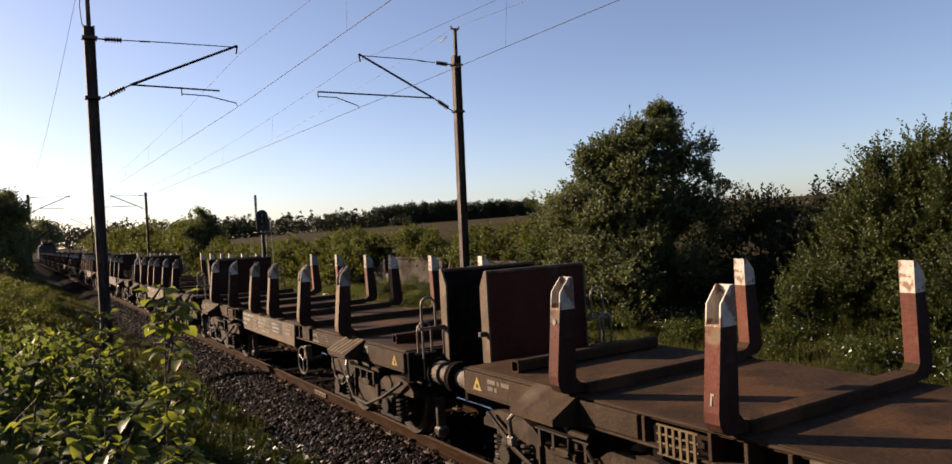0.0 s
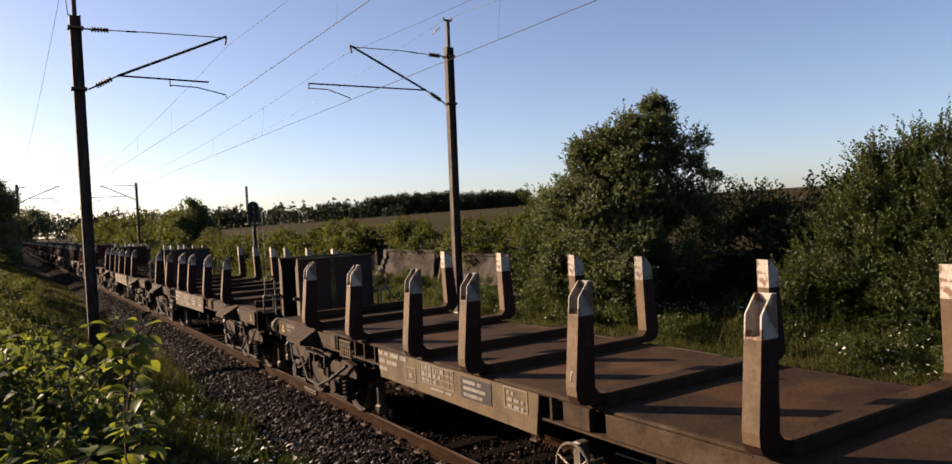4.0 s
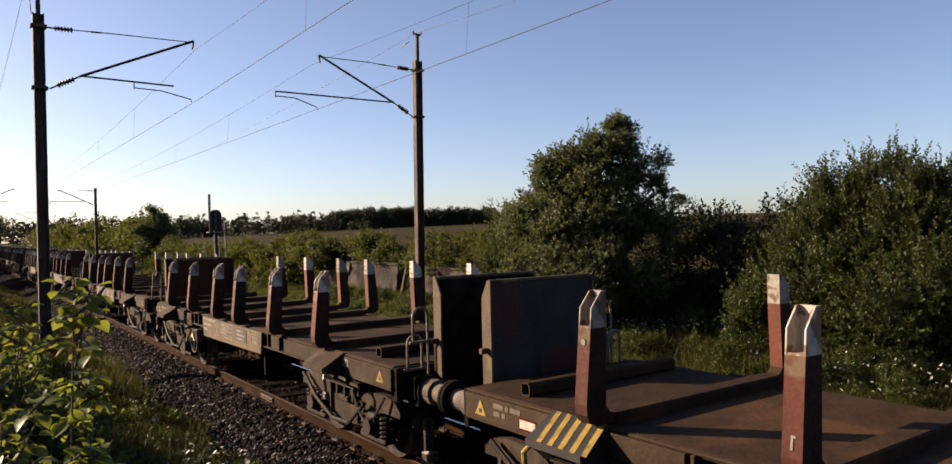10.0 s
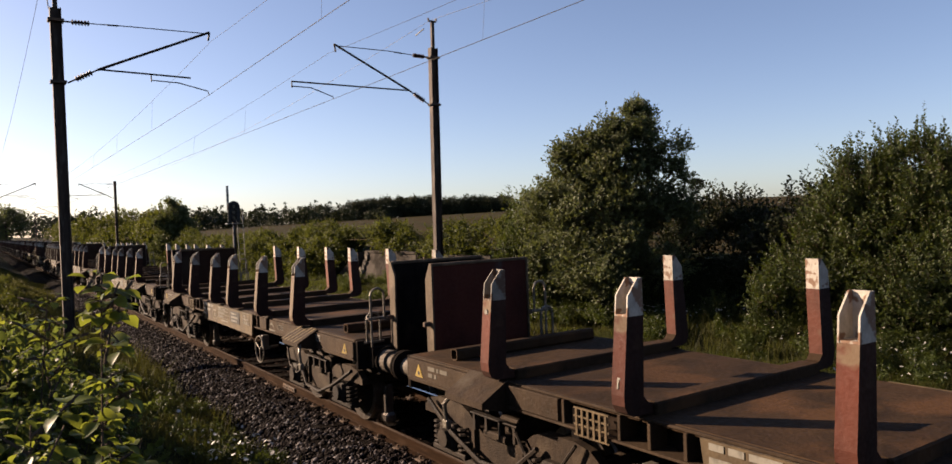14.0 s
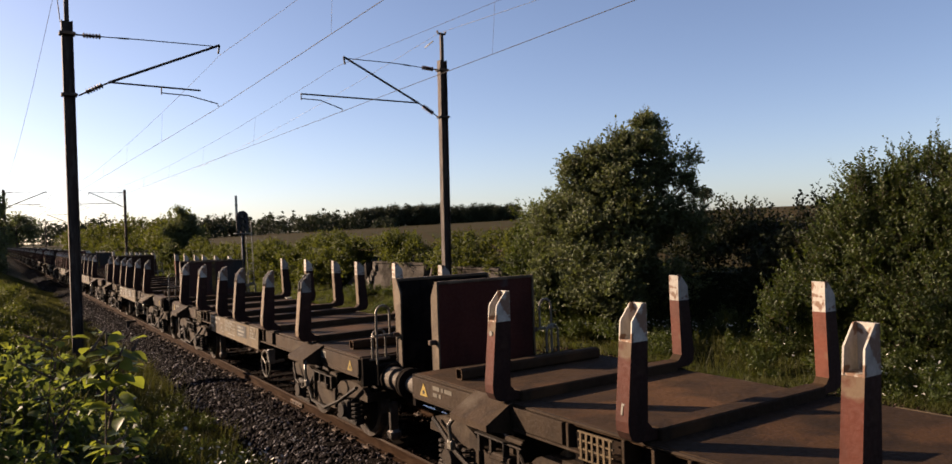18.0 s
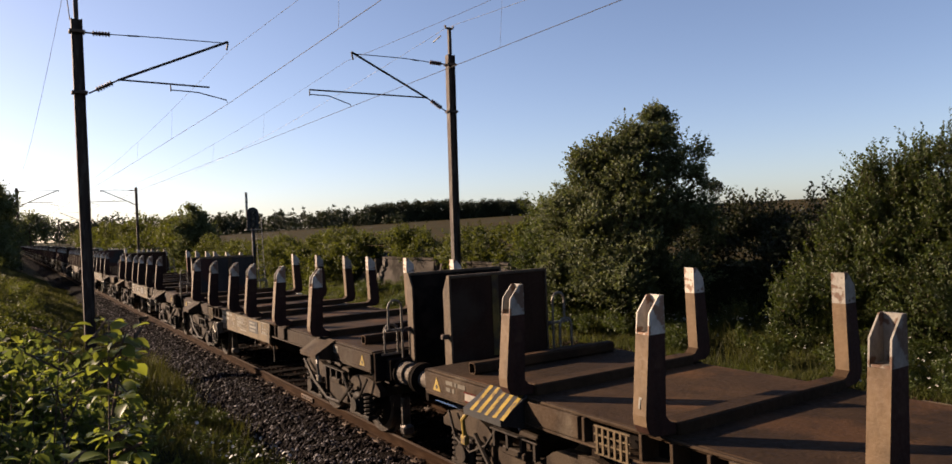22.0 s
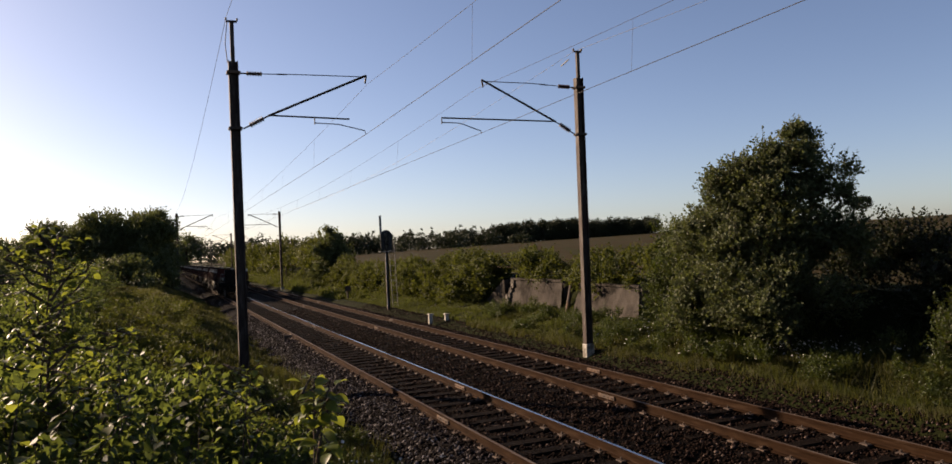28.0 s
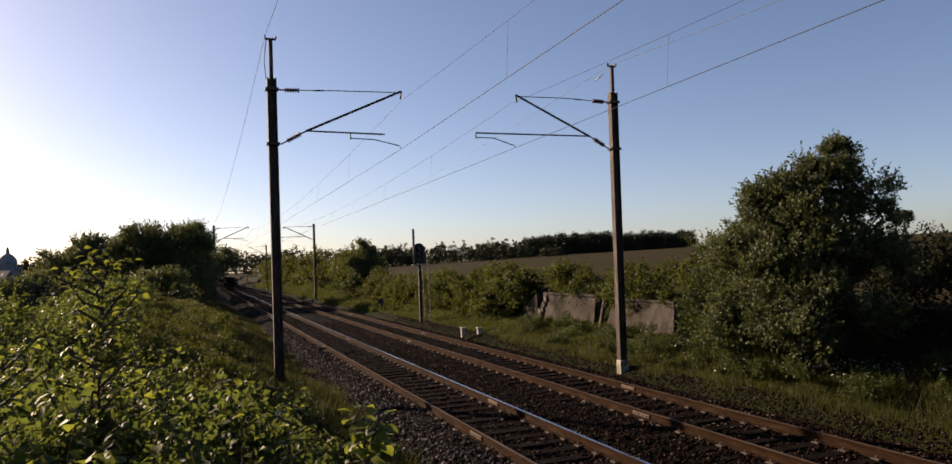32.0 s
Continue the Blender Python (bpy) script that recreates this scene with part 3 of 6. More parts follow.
def ground_height(x, y):
    x, y = np.asarray(x, float), np.asarray(y, float)
    slope = np.clip((3.35 - x) / 3.95, 0, 1)
    left = -0.5 + 1.85 * (0.8 * slope + 0.2 * smooth(0, 1, slope))
    left = left - 1.7 * smooth(-3.0, -8.5, x)
    near_right = -0.5 + 0.35 * smooth(11.2, 12.2, x) + 0.3 * smooth(12.4, 14.5, x) + 1.35 * smooth(15.4, 17.0, x)
    rise = 0.026 * np.clip(x - 17, 0, 260) * smooth(17, 40, x)
    rise = rise * (1 - 0.75 * smooth(420, 900, y)) - 0.01 * np.clip(x - 277, 0, 600)
    z = np.where(x < 6, left, near_right + rise)
    soft = np.where(x < 6, smooth(3.3, 1.5, x), smooth(11.6, 13.5, x))
    return z + soft * (0.07 * bumps(x, y, 1.6, 3) + 0.02 * bumps(x, y, 0.4, 4))


def spaced(*stretches):
    return np.unique(np.concatenate([np.arange(a, b, d) for a, b, d in stretches]))


gx = spaced((-2500, -300, 200), (-300, -40, 20), (-40, -10, 2.0), (-10, 3.6, 0.2), (3.6, 11.2, 1.5), (11.2, 20, 0.25), (20, 60, 2.5), (60, 300, 12), (300, 2600, 230))
gy = spaced((-1500, -100, 150), (-100, -12, 6), (-12, 45, 0.3), (45, 120, 1.5), (120, 500, 10), (500, 4000, 250))
XX, YY = np.meshgrid(gx, gy)
ZZ = ground_height(XX, YY)
nx = len(gx)
quad = (np.arange(len(gy) - 1)[:, None] * nx + np.arange(nx - 1)[None]).ravel()
ground_mesh = array_mesh("ground", np.stack([XX, YY, ZZ], -1).reshape(-1, 3), np.stack([quad, quad + 1, quad + nx + 1, quad + nx], 1), M["soil"])
ground_mesh.materials.append(M["field"])
mid_x = (0.5 * (XX[:-1, :-1] + XX[1:, 1:])).ravel()
mid_y = (0.5 * (YY[:-1, :-1] + YY[1:, 1:])).ravel()
ground_mesh.polygons.foreach_set("material_index", ((mid_x > 21) & (mid_y > -400) & (mid_y < 800)).astype(np.int32))
ground_mesh.polygons.foreach_set("use_smooth", np.ones(len(quad), bool))
tagged(new("ground", ground_mesh), "grassy railway banks and a brown crop field rising behind", "ground", kind="structure")

# ballast bed, with the two shoulders
bx = np.array([2.9, 3.3, 3.6, 4.0, 4.3, 4.7, 5.2, 5.7, 6.2, 6.6, 6.95, 7.3, 7.7, 8.1, 8.5, 9.0, 9.5, 10.0, 10.3, 10.75, 11.2, 11.6, 12.1])
bz = np.array([-0.62, -0.5, -0.38, -0.2, -0.17, -0.18, -0.2, -0.2, -0.18, -0.17, -0.19, -0.2, -0.19, -0.18, -0.18, -0.2, -0.2, -0.18, -0.17, -0.2, -0.33, -0.42, -0.6])
fx = spaced((2.9, 12.15, 0.12))
fy = spaced((-20, 2, 0.6), (2, 30, 0.12), (30, 80, 0.5), (80, 900, 10))
BX, BY = np.meshgrid(fx, fy)


def ballast_height(x, y):
    return np.interp(x, bx, bz) + 0.018 * bumps(x, y, 0.25, 11) + 0.014 * bumps(x, y, 0.09, 12)


BZ = ballast_height(BX, BY)
nb = len(fx)
quad = (np.arange(len(fy) - 1)[:, None] * nb + np.arange(nb - 1)[None]).ravel()
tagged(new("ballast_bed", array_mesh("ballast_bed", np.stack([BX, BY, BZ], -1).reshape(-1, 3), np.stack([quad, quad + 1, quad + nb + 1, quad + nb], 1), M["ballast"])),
       "dark brown crushed stone bed under both tracks", "ballast", kind="structure")

# loose stones on the bed
n = 96000
sx, sy = rng.uniform(3.1, 12.5, n), 3.5 + 44 * rng.uniform(0, 1, n) ** 1.7
sx[:26000] = rng.uniform(3.05, 4.75, 26000)
sz = np.maximum(ballast_height(sx, sy), ground_height(sx, sy))
octa = np.array([(1, 0, 0), (-1, 0, 0), (0, 1, 0), (0, -1, 0), (0, 0, 1), (0, 0, -1)], float)
octf = np.array([(0, 2, 4), (2, 1, 4), (1, 3, 4), (3, 0, 4), (2, 0, 5), (1, 2, 5), (3, 1, 5), (0, 3, 5)])
spin = rng.uniform(0, 6.28, (n, 1))
shape = octa[None] * rng.uniform(0.5, 1.3, (n, 6, 1)) * rng.uniform(0.022, 0.045, (n, 1, 1)) + rng.normal(size=(n, 6, 3)) * 0.004
c, s = np.cos(spin), np.sin(spin)
sv = np.stack([shape[..., 0] * c - shape[..., 1] * s, shape[..., 0] * s + shape[..., 1] * c, shape[..., 2] * 0.8], -1)
sv = sv + np.stack([sx, sy, sz + 0.01], -1)[:, None]
sf = (np.arange(n)[:, None, None] * 6 + octf[None]).reshape(-1, 3)
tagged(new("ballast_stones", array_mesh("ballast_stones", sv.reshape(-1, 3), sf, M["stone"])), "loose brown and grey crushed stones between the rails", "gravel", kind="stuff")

# ---- tracks ----
RAIL = [(-0.072, -0.165), (0.072, -0.165), (0.07, -0.152), (0.02, -0.14), (0.009, -0.125), (0.009, -0.045), (0.034, -0.036), (0.036, -0.008), (0.026, 0.0),
        (-0.026, 0.0), (-0.036, -0.008), (-0.034, -0.036), (-0.009, -0.045), (-0.009, -0.125), (-0.02, -0.14), (-0.07, -0.152)]


def build_track(x, label):
    track = thing("railway_track", label, "railway track", "the two tracks", at=pose(x, 0, 0))
    for side in (-1, 1):
        b = Build()
        stops = [-30.0, 0.0, 9.0, 18.0, 27.0, 36.0, 54.0, 72.0, 108.0, 180.0, 360.0, 900.0]
        shape = [(side * HALF_GAUGE + px, pz) for px, pz in RAIL]
        k = len(shape)
        for y in stops:
            b.v += [(px, y, pz) for px, pz in shape]
        for i in range(len(stops) - 1):
            for j in range(k):
                b.f.append((i * k + j, i * k + (j + 1) % k, (i + 1) * k + (j + 1) % k, (i + 1) * k + j))
                b.m.append(1 if j == 8 else 0)
        shiny = x == TRACK_1 and side > 0
        part("rail", b, [M["rail_rust"], M["rail_top" if shiny else "rail_dull"]], track, "rusty steel rail with a %s head" % ("polished" if shiny else "dull brown"))
        for y in ((13.2, 31.2, 49.2) if side < 0 else (16.1, 34.1, 52.1)):
            f = Build()
            for flank in (-1, 1):
                xx = side * HALF_GAUGE + flank * 0.026
                f.box(xx - 0.014, xx + 0.014, y - 0.3, y + 0.3, -0.125, -0.045, 0.006)
                for q in (-0.22, -0.08, 0.08, 0.22):
                    f.tube([(xx + flank * 0.01, y + q, -0.085), (xx + flank * 0.035, y + q, -0.085)], 0.014, 6)
            part("fishplate", f, M["rust_dark"], track, "dark bolted rail joint")
    sl = Build().box(-1.3, 1.3, -0.13, 0.13, -0.3, -0.165, 0.012)
    for side in (-1, 1):
        for flank in (-1, 1):
            xx = side * HALF_GAUGE + flank * 0.11
            sl.box(xx - 0.05, xx + 0.05, -0.08, 0.08, -0.166, -0.14, 0.006, slot=1)
            sl.tube([(xx, 0, -0.145), (xx, 0, -0.1)], 0.018, 6, slot=1)
    sleeper = sl.mesh("sleeper", [M["sleeper"], M["rust_dark"]])
    for i in range(145):
        o = part("sleeper", sleeper, None, track)
        o.location = (random.uniform(-0.02, 0.02), -2 + 0.6 * i + random.uniform(-0.015, 0.015), random.uniform(-0.006, 0.004))
        o.rotation_euler = (0, 0, random.uniform(-0.008, 0.008))
    far = Build()
    for i in range(220):
        far.box(-1.3, 1.3, 85 + 0.6 * i - 0.13, 85 + 0.6 * i + 0.13, -0.3, -0.165)
    tagged(part("sleeper_run", far, M["sleeper"], track), kind="stuff")
    return track


# ---- overhead line ----


def insulator(b, a, c, n=6, r=0.055, slot=1):
    """A ribbed rod from a to c."""
    a, c = Vector(a), Vector(c)
    pts, radii = [], []
    for i in range(n):
        for f, q in ((0.05, 0.4), (0.45, 1.0), (0.6, 1.0), (0.95, 0.4)):
            pts.append(a.lerp(c, (i + f) / n))
            radii.append(r * q)
    b.tube(pts, radii, 8, slot)


def build_mast(x, y, side, base, foot, group="catenary masts", lean=0.0):
    """side +1: the arm reaches towards +x. Body of I-section, spike, and a cantilever with stay, tube, register arm and steady arm."""
    far = y > 60
    mast = thing("catenary_mast", "brown weathered steel catenary mast with an insulated cantilever arm", "mast", group, at=pose(x, y, 0, 0, lean, 0))
    top, w, t = 8.25, 0.12, 0.1
    peak = 9.27 if x < 5 else 9.05
    b = Build()
    b.box(-w, -w + 0.018, -t, t, base, top, 0.004)
    b.box(w - 0.018, w, -t, t, base, top, 0.004)
    b.box(-w + 0.018, w - 0.018, -0.008, 0.008, base, top)
    part("mast_body", b, M["mast"], mast)
    if abs(y - MAST_Y[1]) < 1:
        b = Build().box(-0.05, 0.05, -0.05, 0.05, top, peak, 0.01).box(-0.14, 0.14, -0.03, 0.03, peak, peak + 0.05, 0.008)
        b.box(-0.16, -0.12, -0.03, 0.03, peak + 0.05, peak + 0.11).box(0.12, 0.16, -0.03, 0.03, peak + 0.05, peak + 0.11)
        part("mast_spike", b, M["mast"], mast)
    if foot:
        part("mast_foot", Build().box(-0.14, 0.14, -0.14, 0.14, base - 0.5, base + 0.02, 0.025), M["white_post"], mast, "pale concrete mast foot")
    for z in (6.5, 7.95):
        part("mast_clamp", Build().box(-w - 0.05, w + 0.05, -t - 0.03, t + 0.03, z - 0.035, z + 0.035, 0.008), M["rust_dark"], mast)
    for k in range(4):
        for q in (-0.06, 0.06):
            part("mast_bolt", Build().tube([(q, -t - 0.02, 6.75 + 0.08 * k), (q, -t - 0.045, 6.75 + 0.08 * k)], 0.016, 6), M["rust_dark"], mast)
    r = 1.35 if far else 1.0
    s = side
    tip = (s * 3.52, 0, 8.06) if s > 0 else (s * 3.27, 0, 8.0)
    low, joint = (s * 0.2, 0, 6.5), (s * 0.85, 0, 6.86)
    b = Build()
    b.tube([low, joint], 0.02 * r, 8)
    insulator(b, (s * 0.36, 0, 6.59), (s * 0.72, 0, 6.79), 6, 0.075)
    b.tube([joint, tip], 0.032 * r, 8)
    part("cantilever_tube", b, [M["wire"], M["insulator"]], mast)
    b = Build()
    b.tube([(s * 0.14, 0, 7.95), (s * 0.35, 0, 7.95)], 0.02 * r, 6)
    insulator(b, (s * 0.32, 0, 7.95), (s * 0.72, 0, 7.96), 6, 0.07)
    b.tube([(s * 0.7, 0, 7.96), (s * 1.6, 0, 7.99), (tip[0] * 0.97, 0, tip[2] - 0.04)], 0.012 * r, 6)
    b.tube([(s * 1.1, 0, 7.97), (s * 1.35, 0, 7.98)], 0.02 * r, 6)
    part("stay_rod", b, [M["wire"], M["insulator"]], mast)
    end = s * 3.0 if s > 0 else s * 4.55
    b = Build().tube([(s * 0.9, 0, 6.87), (end, 0, 6.83)], 0.022 * r, 8)
    drop = end - 0.95 if s > 0 else end
    b.tube([(drop, 0, 6.84), (drop, 0, 6.66)], 0.016 * r, 6)
    if s > 0:
        b.tube([(drop, 0, 6.7), (end - 0.3, 0, 6.68), (end + 0.42, 0, 6.52), (end + 0.44, 0, 6.44)], 0.014 * r, 6)
    else:
        b.tube([(drop, 0, 6.7), (drop + 0.55, 0, 6.7), (drop + 1.2, 0, 6.5), (drop + 1.22, 0, 6.43)], 0.014 * r, 6)
    part("register_arm", b, M["wire"], mast)
    b = Build().tube([(tip[0], 0, tip[2]), (tip[0] - s * 0.04, 0, tip[2] - 0.22)], 0.025 * r, 6)
    part("wire_clamp", b, M["wire"], mast)
    return mast


def sag(a, c, depth, n=24):
    a, c = Vector(a), Vector(c)
    return [a.lerp(c, i / n) - Vector((0, 0, depth * 4 * (i / n) * (1 - i / n))) for i in range(n + 1)]


MAST_Y = [-43.0, 19.75, 82.5, 145.0, 208.0]


def build_line(x_high, x_low, label, group="overhead lines", drift=0.0):
    """The wires over one track: contact wire, messenger and droppers from mast to mast."""
    line = thing("overhead_line", label, "overhead line", group)
    for i in range(len(MAST_Y) - 1):
        y0, y1 = MAST_Y[i], MAST_Y[i + 1]
        r = 0.0052 if i < 2 else 0.011
        z = 6.43
        d = drift if i == 0 else 0.0
        part("contact_wire", Build().tube([(x_low + d, y0, z), (x_low, y1, z)], r * 1.3, 6), M["wire"], line)
        upper = sag((x_high + d, y0, 7.8), (x_high, y1, 7.8), 0.75)
        part("messenger_wire", Build().tube(upper, r * 0.9, 6), M["wire"], line)
        for k in range(1, 8):
            f = k / 8
            y = y0 + (y1 - y0) * f
            q = d * (1 - f)
            part("dropper", Build().tube([(x_high + q, y, 7.8 - 0.75 * 4 * f * (1 - f)), (x_low + q, y, z)], r * 0.55, 5), M["wire"], line)
    return line

# ---- the wagons ----
STAKE_Y = (4.22, 2.43, 0.645, -0.645, -2.43, -4.22)


def stake_meshes(paint, inner="maroon"):
    """A post of the near side (towards -x), standing at y = 0, and its white hollow cap."""
    b = Build()
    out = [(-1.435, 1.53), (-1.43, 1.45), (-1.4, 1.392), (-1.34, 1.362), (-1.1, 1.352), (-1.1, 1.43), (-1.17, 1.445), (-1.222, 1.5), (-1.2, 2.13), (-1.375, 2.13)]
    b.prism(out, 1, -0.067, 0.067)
    # slot 1, the side faces: maroon paint, darkened to deepen the shade on them
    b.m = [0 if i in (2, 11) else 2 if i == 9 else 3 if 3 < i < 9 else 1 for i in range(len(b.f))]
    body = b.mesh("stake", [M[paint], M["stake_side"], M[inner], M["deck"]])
    c = Build()
    c.box(-1.22, -1.2, -0.067, 0.067, 2.13, 2.42)
    for s in (-1, 1):
        c.prism([(-1.375, 2.13), (-1.22, 2.13), (-1.22, 2.42), (-1.25, 2.42), (-1.36, 2.29)], 1, min(s * 0.067, s * 0.055), max(s * 0.067, s * 0.055))
    c.box(-1.37, -1.22, -0.055, 0.055, 2.13, 2.145)
    return body, c.mesh("cap", M["cap"])


def bars(b, rows, x, y, z, pitch, height, width):
    """Rows of unreadable lettering as bars on the side at x; rows hold word lengths."""
    for i, words in enumerate(rows):
        yy = y
        for w in words:
            b.box(x - 0.003, x, yy - w * width, yy, z - i * pitch - height, z - i * pitch)
            yy -= (w + 0.6) * width


def lettering(b, text, x, y, z, size):
    """Letters on the side at x, read from outside, running towards -y."""
    cu = bpy.data.curves.new("lettering", "FONT")
    cu.body, cu.size, cu.extrude = text, size, 0.0015
    ob = bpy.data.objects.new("lettering", cu)
    me = bpy.data.meshes.new_from_object(ob)
    b.add([(x - p.co.z, y - p.co.x, z + p.co.y) for p in me.vertices], [tuple(f.vertices) for f in me.polygons])
    bpy.data.objects.remove(ob)
    bpy.data.meshes.remove(me)
    bpy.data.curves.remove(cu)


def build_bogie(wagon, y0, springs=True):
    bogie = new("bogie")
    bogie.parent = wagon
    bogie.location = (0, y0, 0)
    bogie.empty_display_size = 0.2
    frame = Build()
    upper = [(-1.5, 0.72), (-1.36, 0.82), (-1.15, 0.86), (-0.72, 0.85), (-0.56, 0.79), (-0.4, 0.68), (-0.2, 0.64)]
    lower = [(-0.25, 0.34), (-0.45, 0.37), (-0.6, 0.5), (-0.68, 0.6), (-1.15, 0.64), (-1.5, 0.64)]
    outline = upper + [(-p, q) for p, q in upper[::-1]] + [(-p, q) for p, q in lower[::-1]] + lower
    for s in (-1, 1):
        frame.prism(outline, 0, *sorted((s * 1.0, s * 1.09)))
        for q in (-0.42, 0.42):
            frame.box(min(s * 1.085, s * 1.13), max(s * 1.085, s * 1.13), q - 0.02, q + 0.02, 0.38, 0.66, 0.008)
        frame.box(min(s * 1.02, s * 1.16), max(s * 1.02, s * 1.16), -0.2, 0.2, 0.62, 0.7, 0.015)
    frame.box(-0.97, 0.97, -0.16, 0.16, 0.52, 0.82, 0.02)
    for y in (-1.38, 1.38):
        frame.box(-0.97, 0.97, y - 0.05, y + 0.05, 0.62, 0.74, 0.01)
    part("bogie_frame", frame, M["bogie_side"], bogie)
    for y in (-0.9, 0.9):
        ax = Build().tube([(-1.0, y, 0.46), (1.0, y, 0.46)], 0.08, 10)
        for s in (-1, 1):
            ax.tube([(s * 0.68, y, 0.46), (s * 0.695, y, 0.46), (s * 0.715, y, 0.46), (s * 0.82, y, 0.46)], [0.49, 0.49, 0.46, 0.455], 28, slot=1)
            ax.tube([(s * 0.8, y, 0.46), (s * 0.825, y, 0.46)], [0.4, 0.36], 28)
        part("wheelset", ax, [M["bogie"], M["tread"]], bogie)
        for s in (-1, 1):
            bx = Build().box(min(s * 1.0, s * 1.19), max(s * 1.0, s * 1.19), y - 0.15, y + 0.15, 0.32, 0.62, 0.035)
            bx.tube([(s * 1.18, y, 0.46), (s * 1.24, y, 0.46)], [0.12, 0.1], 14)
            bx.box(min(s * 1.02, s * 1.16), max(s * 1.02, s * 1.16), y - 0.34, y + 0.34, 0.27, 0.33, 0.012)
            part("axle_box", bx, M["bogie"], bogie)
            for q in (-0.25, 0.25) if springs else ():
                sp = Build()
                pts = [(s * 1.09 + 0.07 * math.cos(a), y + q + 0.07 * math.sin(a), 0.33 + 0.29 * a / (5 * 6.2832)) for a in np.linspace(0, 5 * 6.2832, 46)]
                sp.tube([tuple(map(float, p)) for p in pts], 0.02, 5)
                part("coil_spring", sp, M["bogie"], bogie)
    for s in (-1, 1):
        br = Build()
        br.tube([(s * 1.16, 1.3, 0.82), (s * 1.2, 0.75, 0.55), (s * 1.2, 0.2, 0.36), (s * 1.2, -0.3, 0.38), (s * 1.16, -0.7, 0.7)], 0.028, 6)
        br.tube([(s * 1.16, -1.25, 0.86), (s * 1.2, -1.05, 0.6), (s * 1.2, -0.75, 0.5), (s * 1.16, -0.5, 0.62), (s * 1.14, -0.3, 0.84)], 0.018, 6)
        for y in (-0.34, -0.1, 0.14, 0.36):
            br.box(min(s * 1.1, s * 1.16), max(s * 1.1, s * 1.16), y - 0.018, y + 0.018, 0.66, 0.84)
        br.box(min(s * 1.1, s * 1.17), max(s * 1.1, s * 1.17), -0.4, 0.42, 0.83, 0.85, 0.006)
        part("brake_rigging", br, M["bogie"], bogie)
        for y in (-1.62, 1.62):
            g = Build().box(min(s * 0.7, s * 0.82), max(s * 0.7, s * 0.82), y - 0.03, y + 0.05, 0.14, 0.62, 0.015)
            g.box(min(s * 0.68, s * 0.84), max(s * 0.68, s * 0.84), y - 0.1, y + 0.1, 0.1, 0.24, 0.03)
            part("rail_guard", g, M["tread"], bogie)


SIDE_PARTS = ("sole_bar", "side_plate", "headstock", "sloped_cover", "stencilled_marking", "warning_triangle", "number_plate", "white_label", "card_holder", "round_mark")


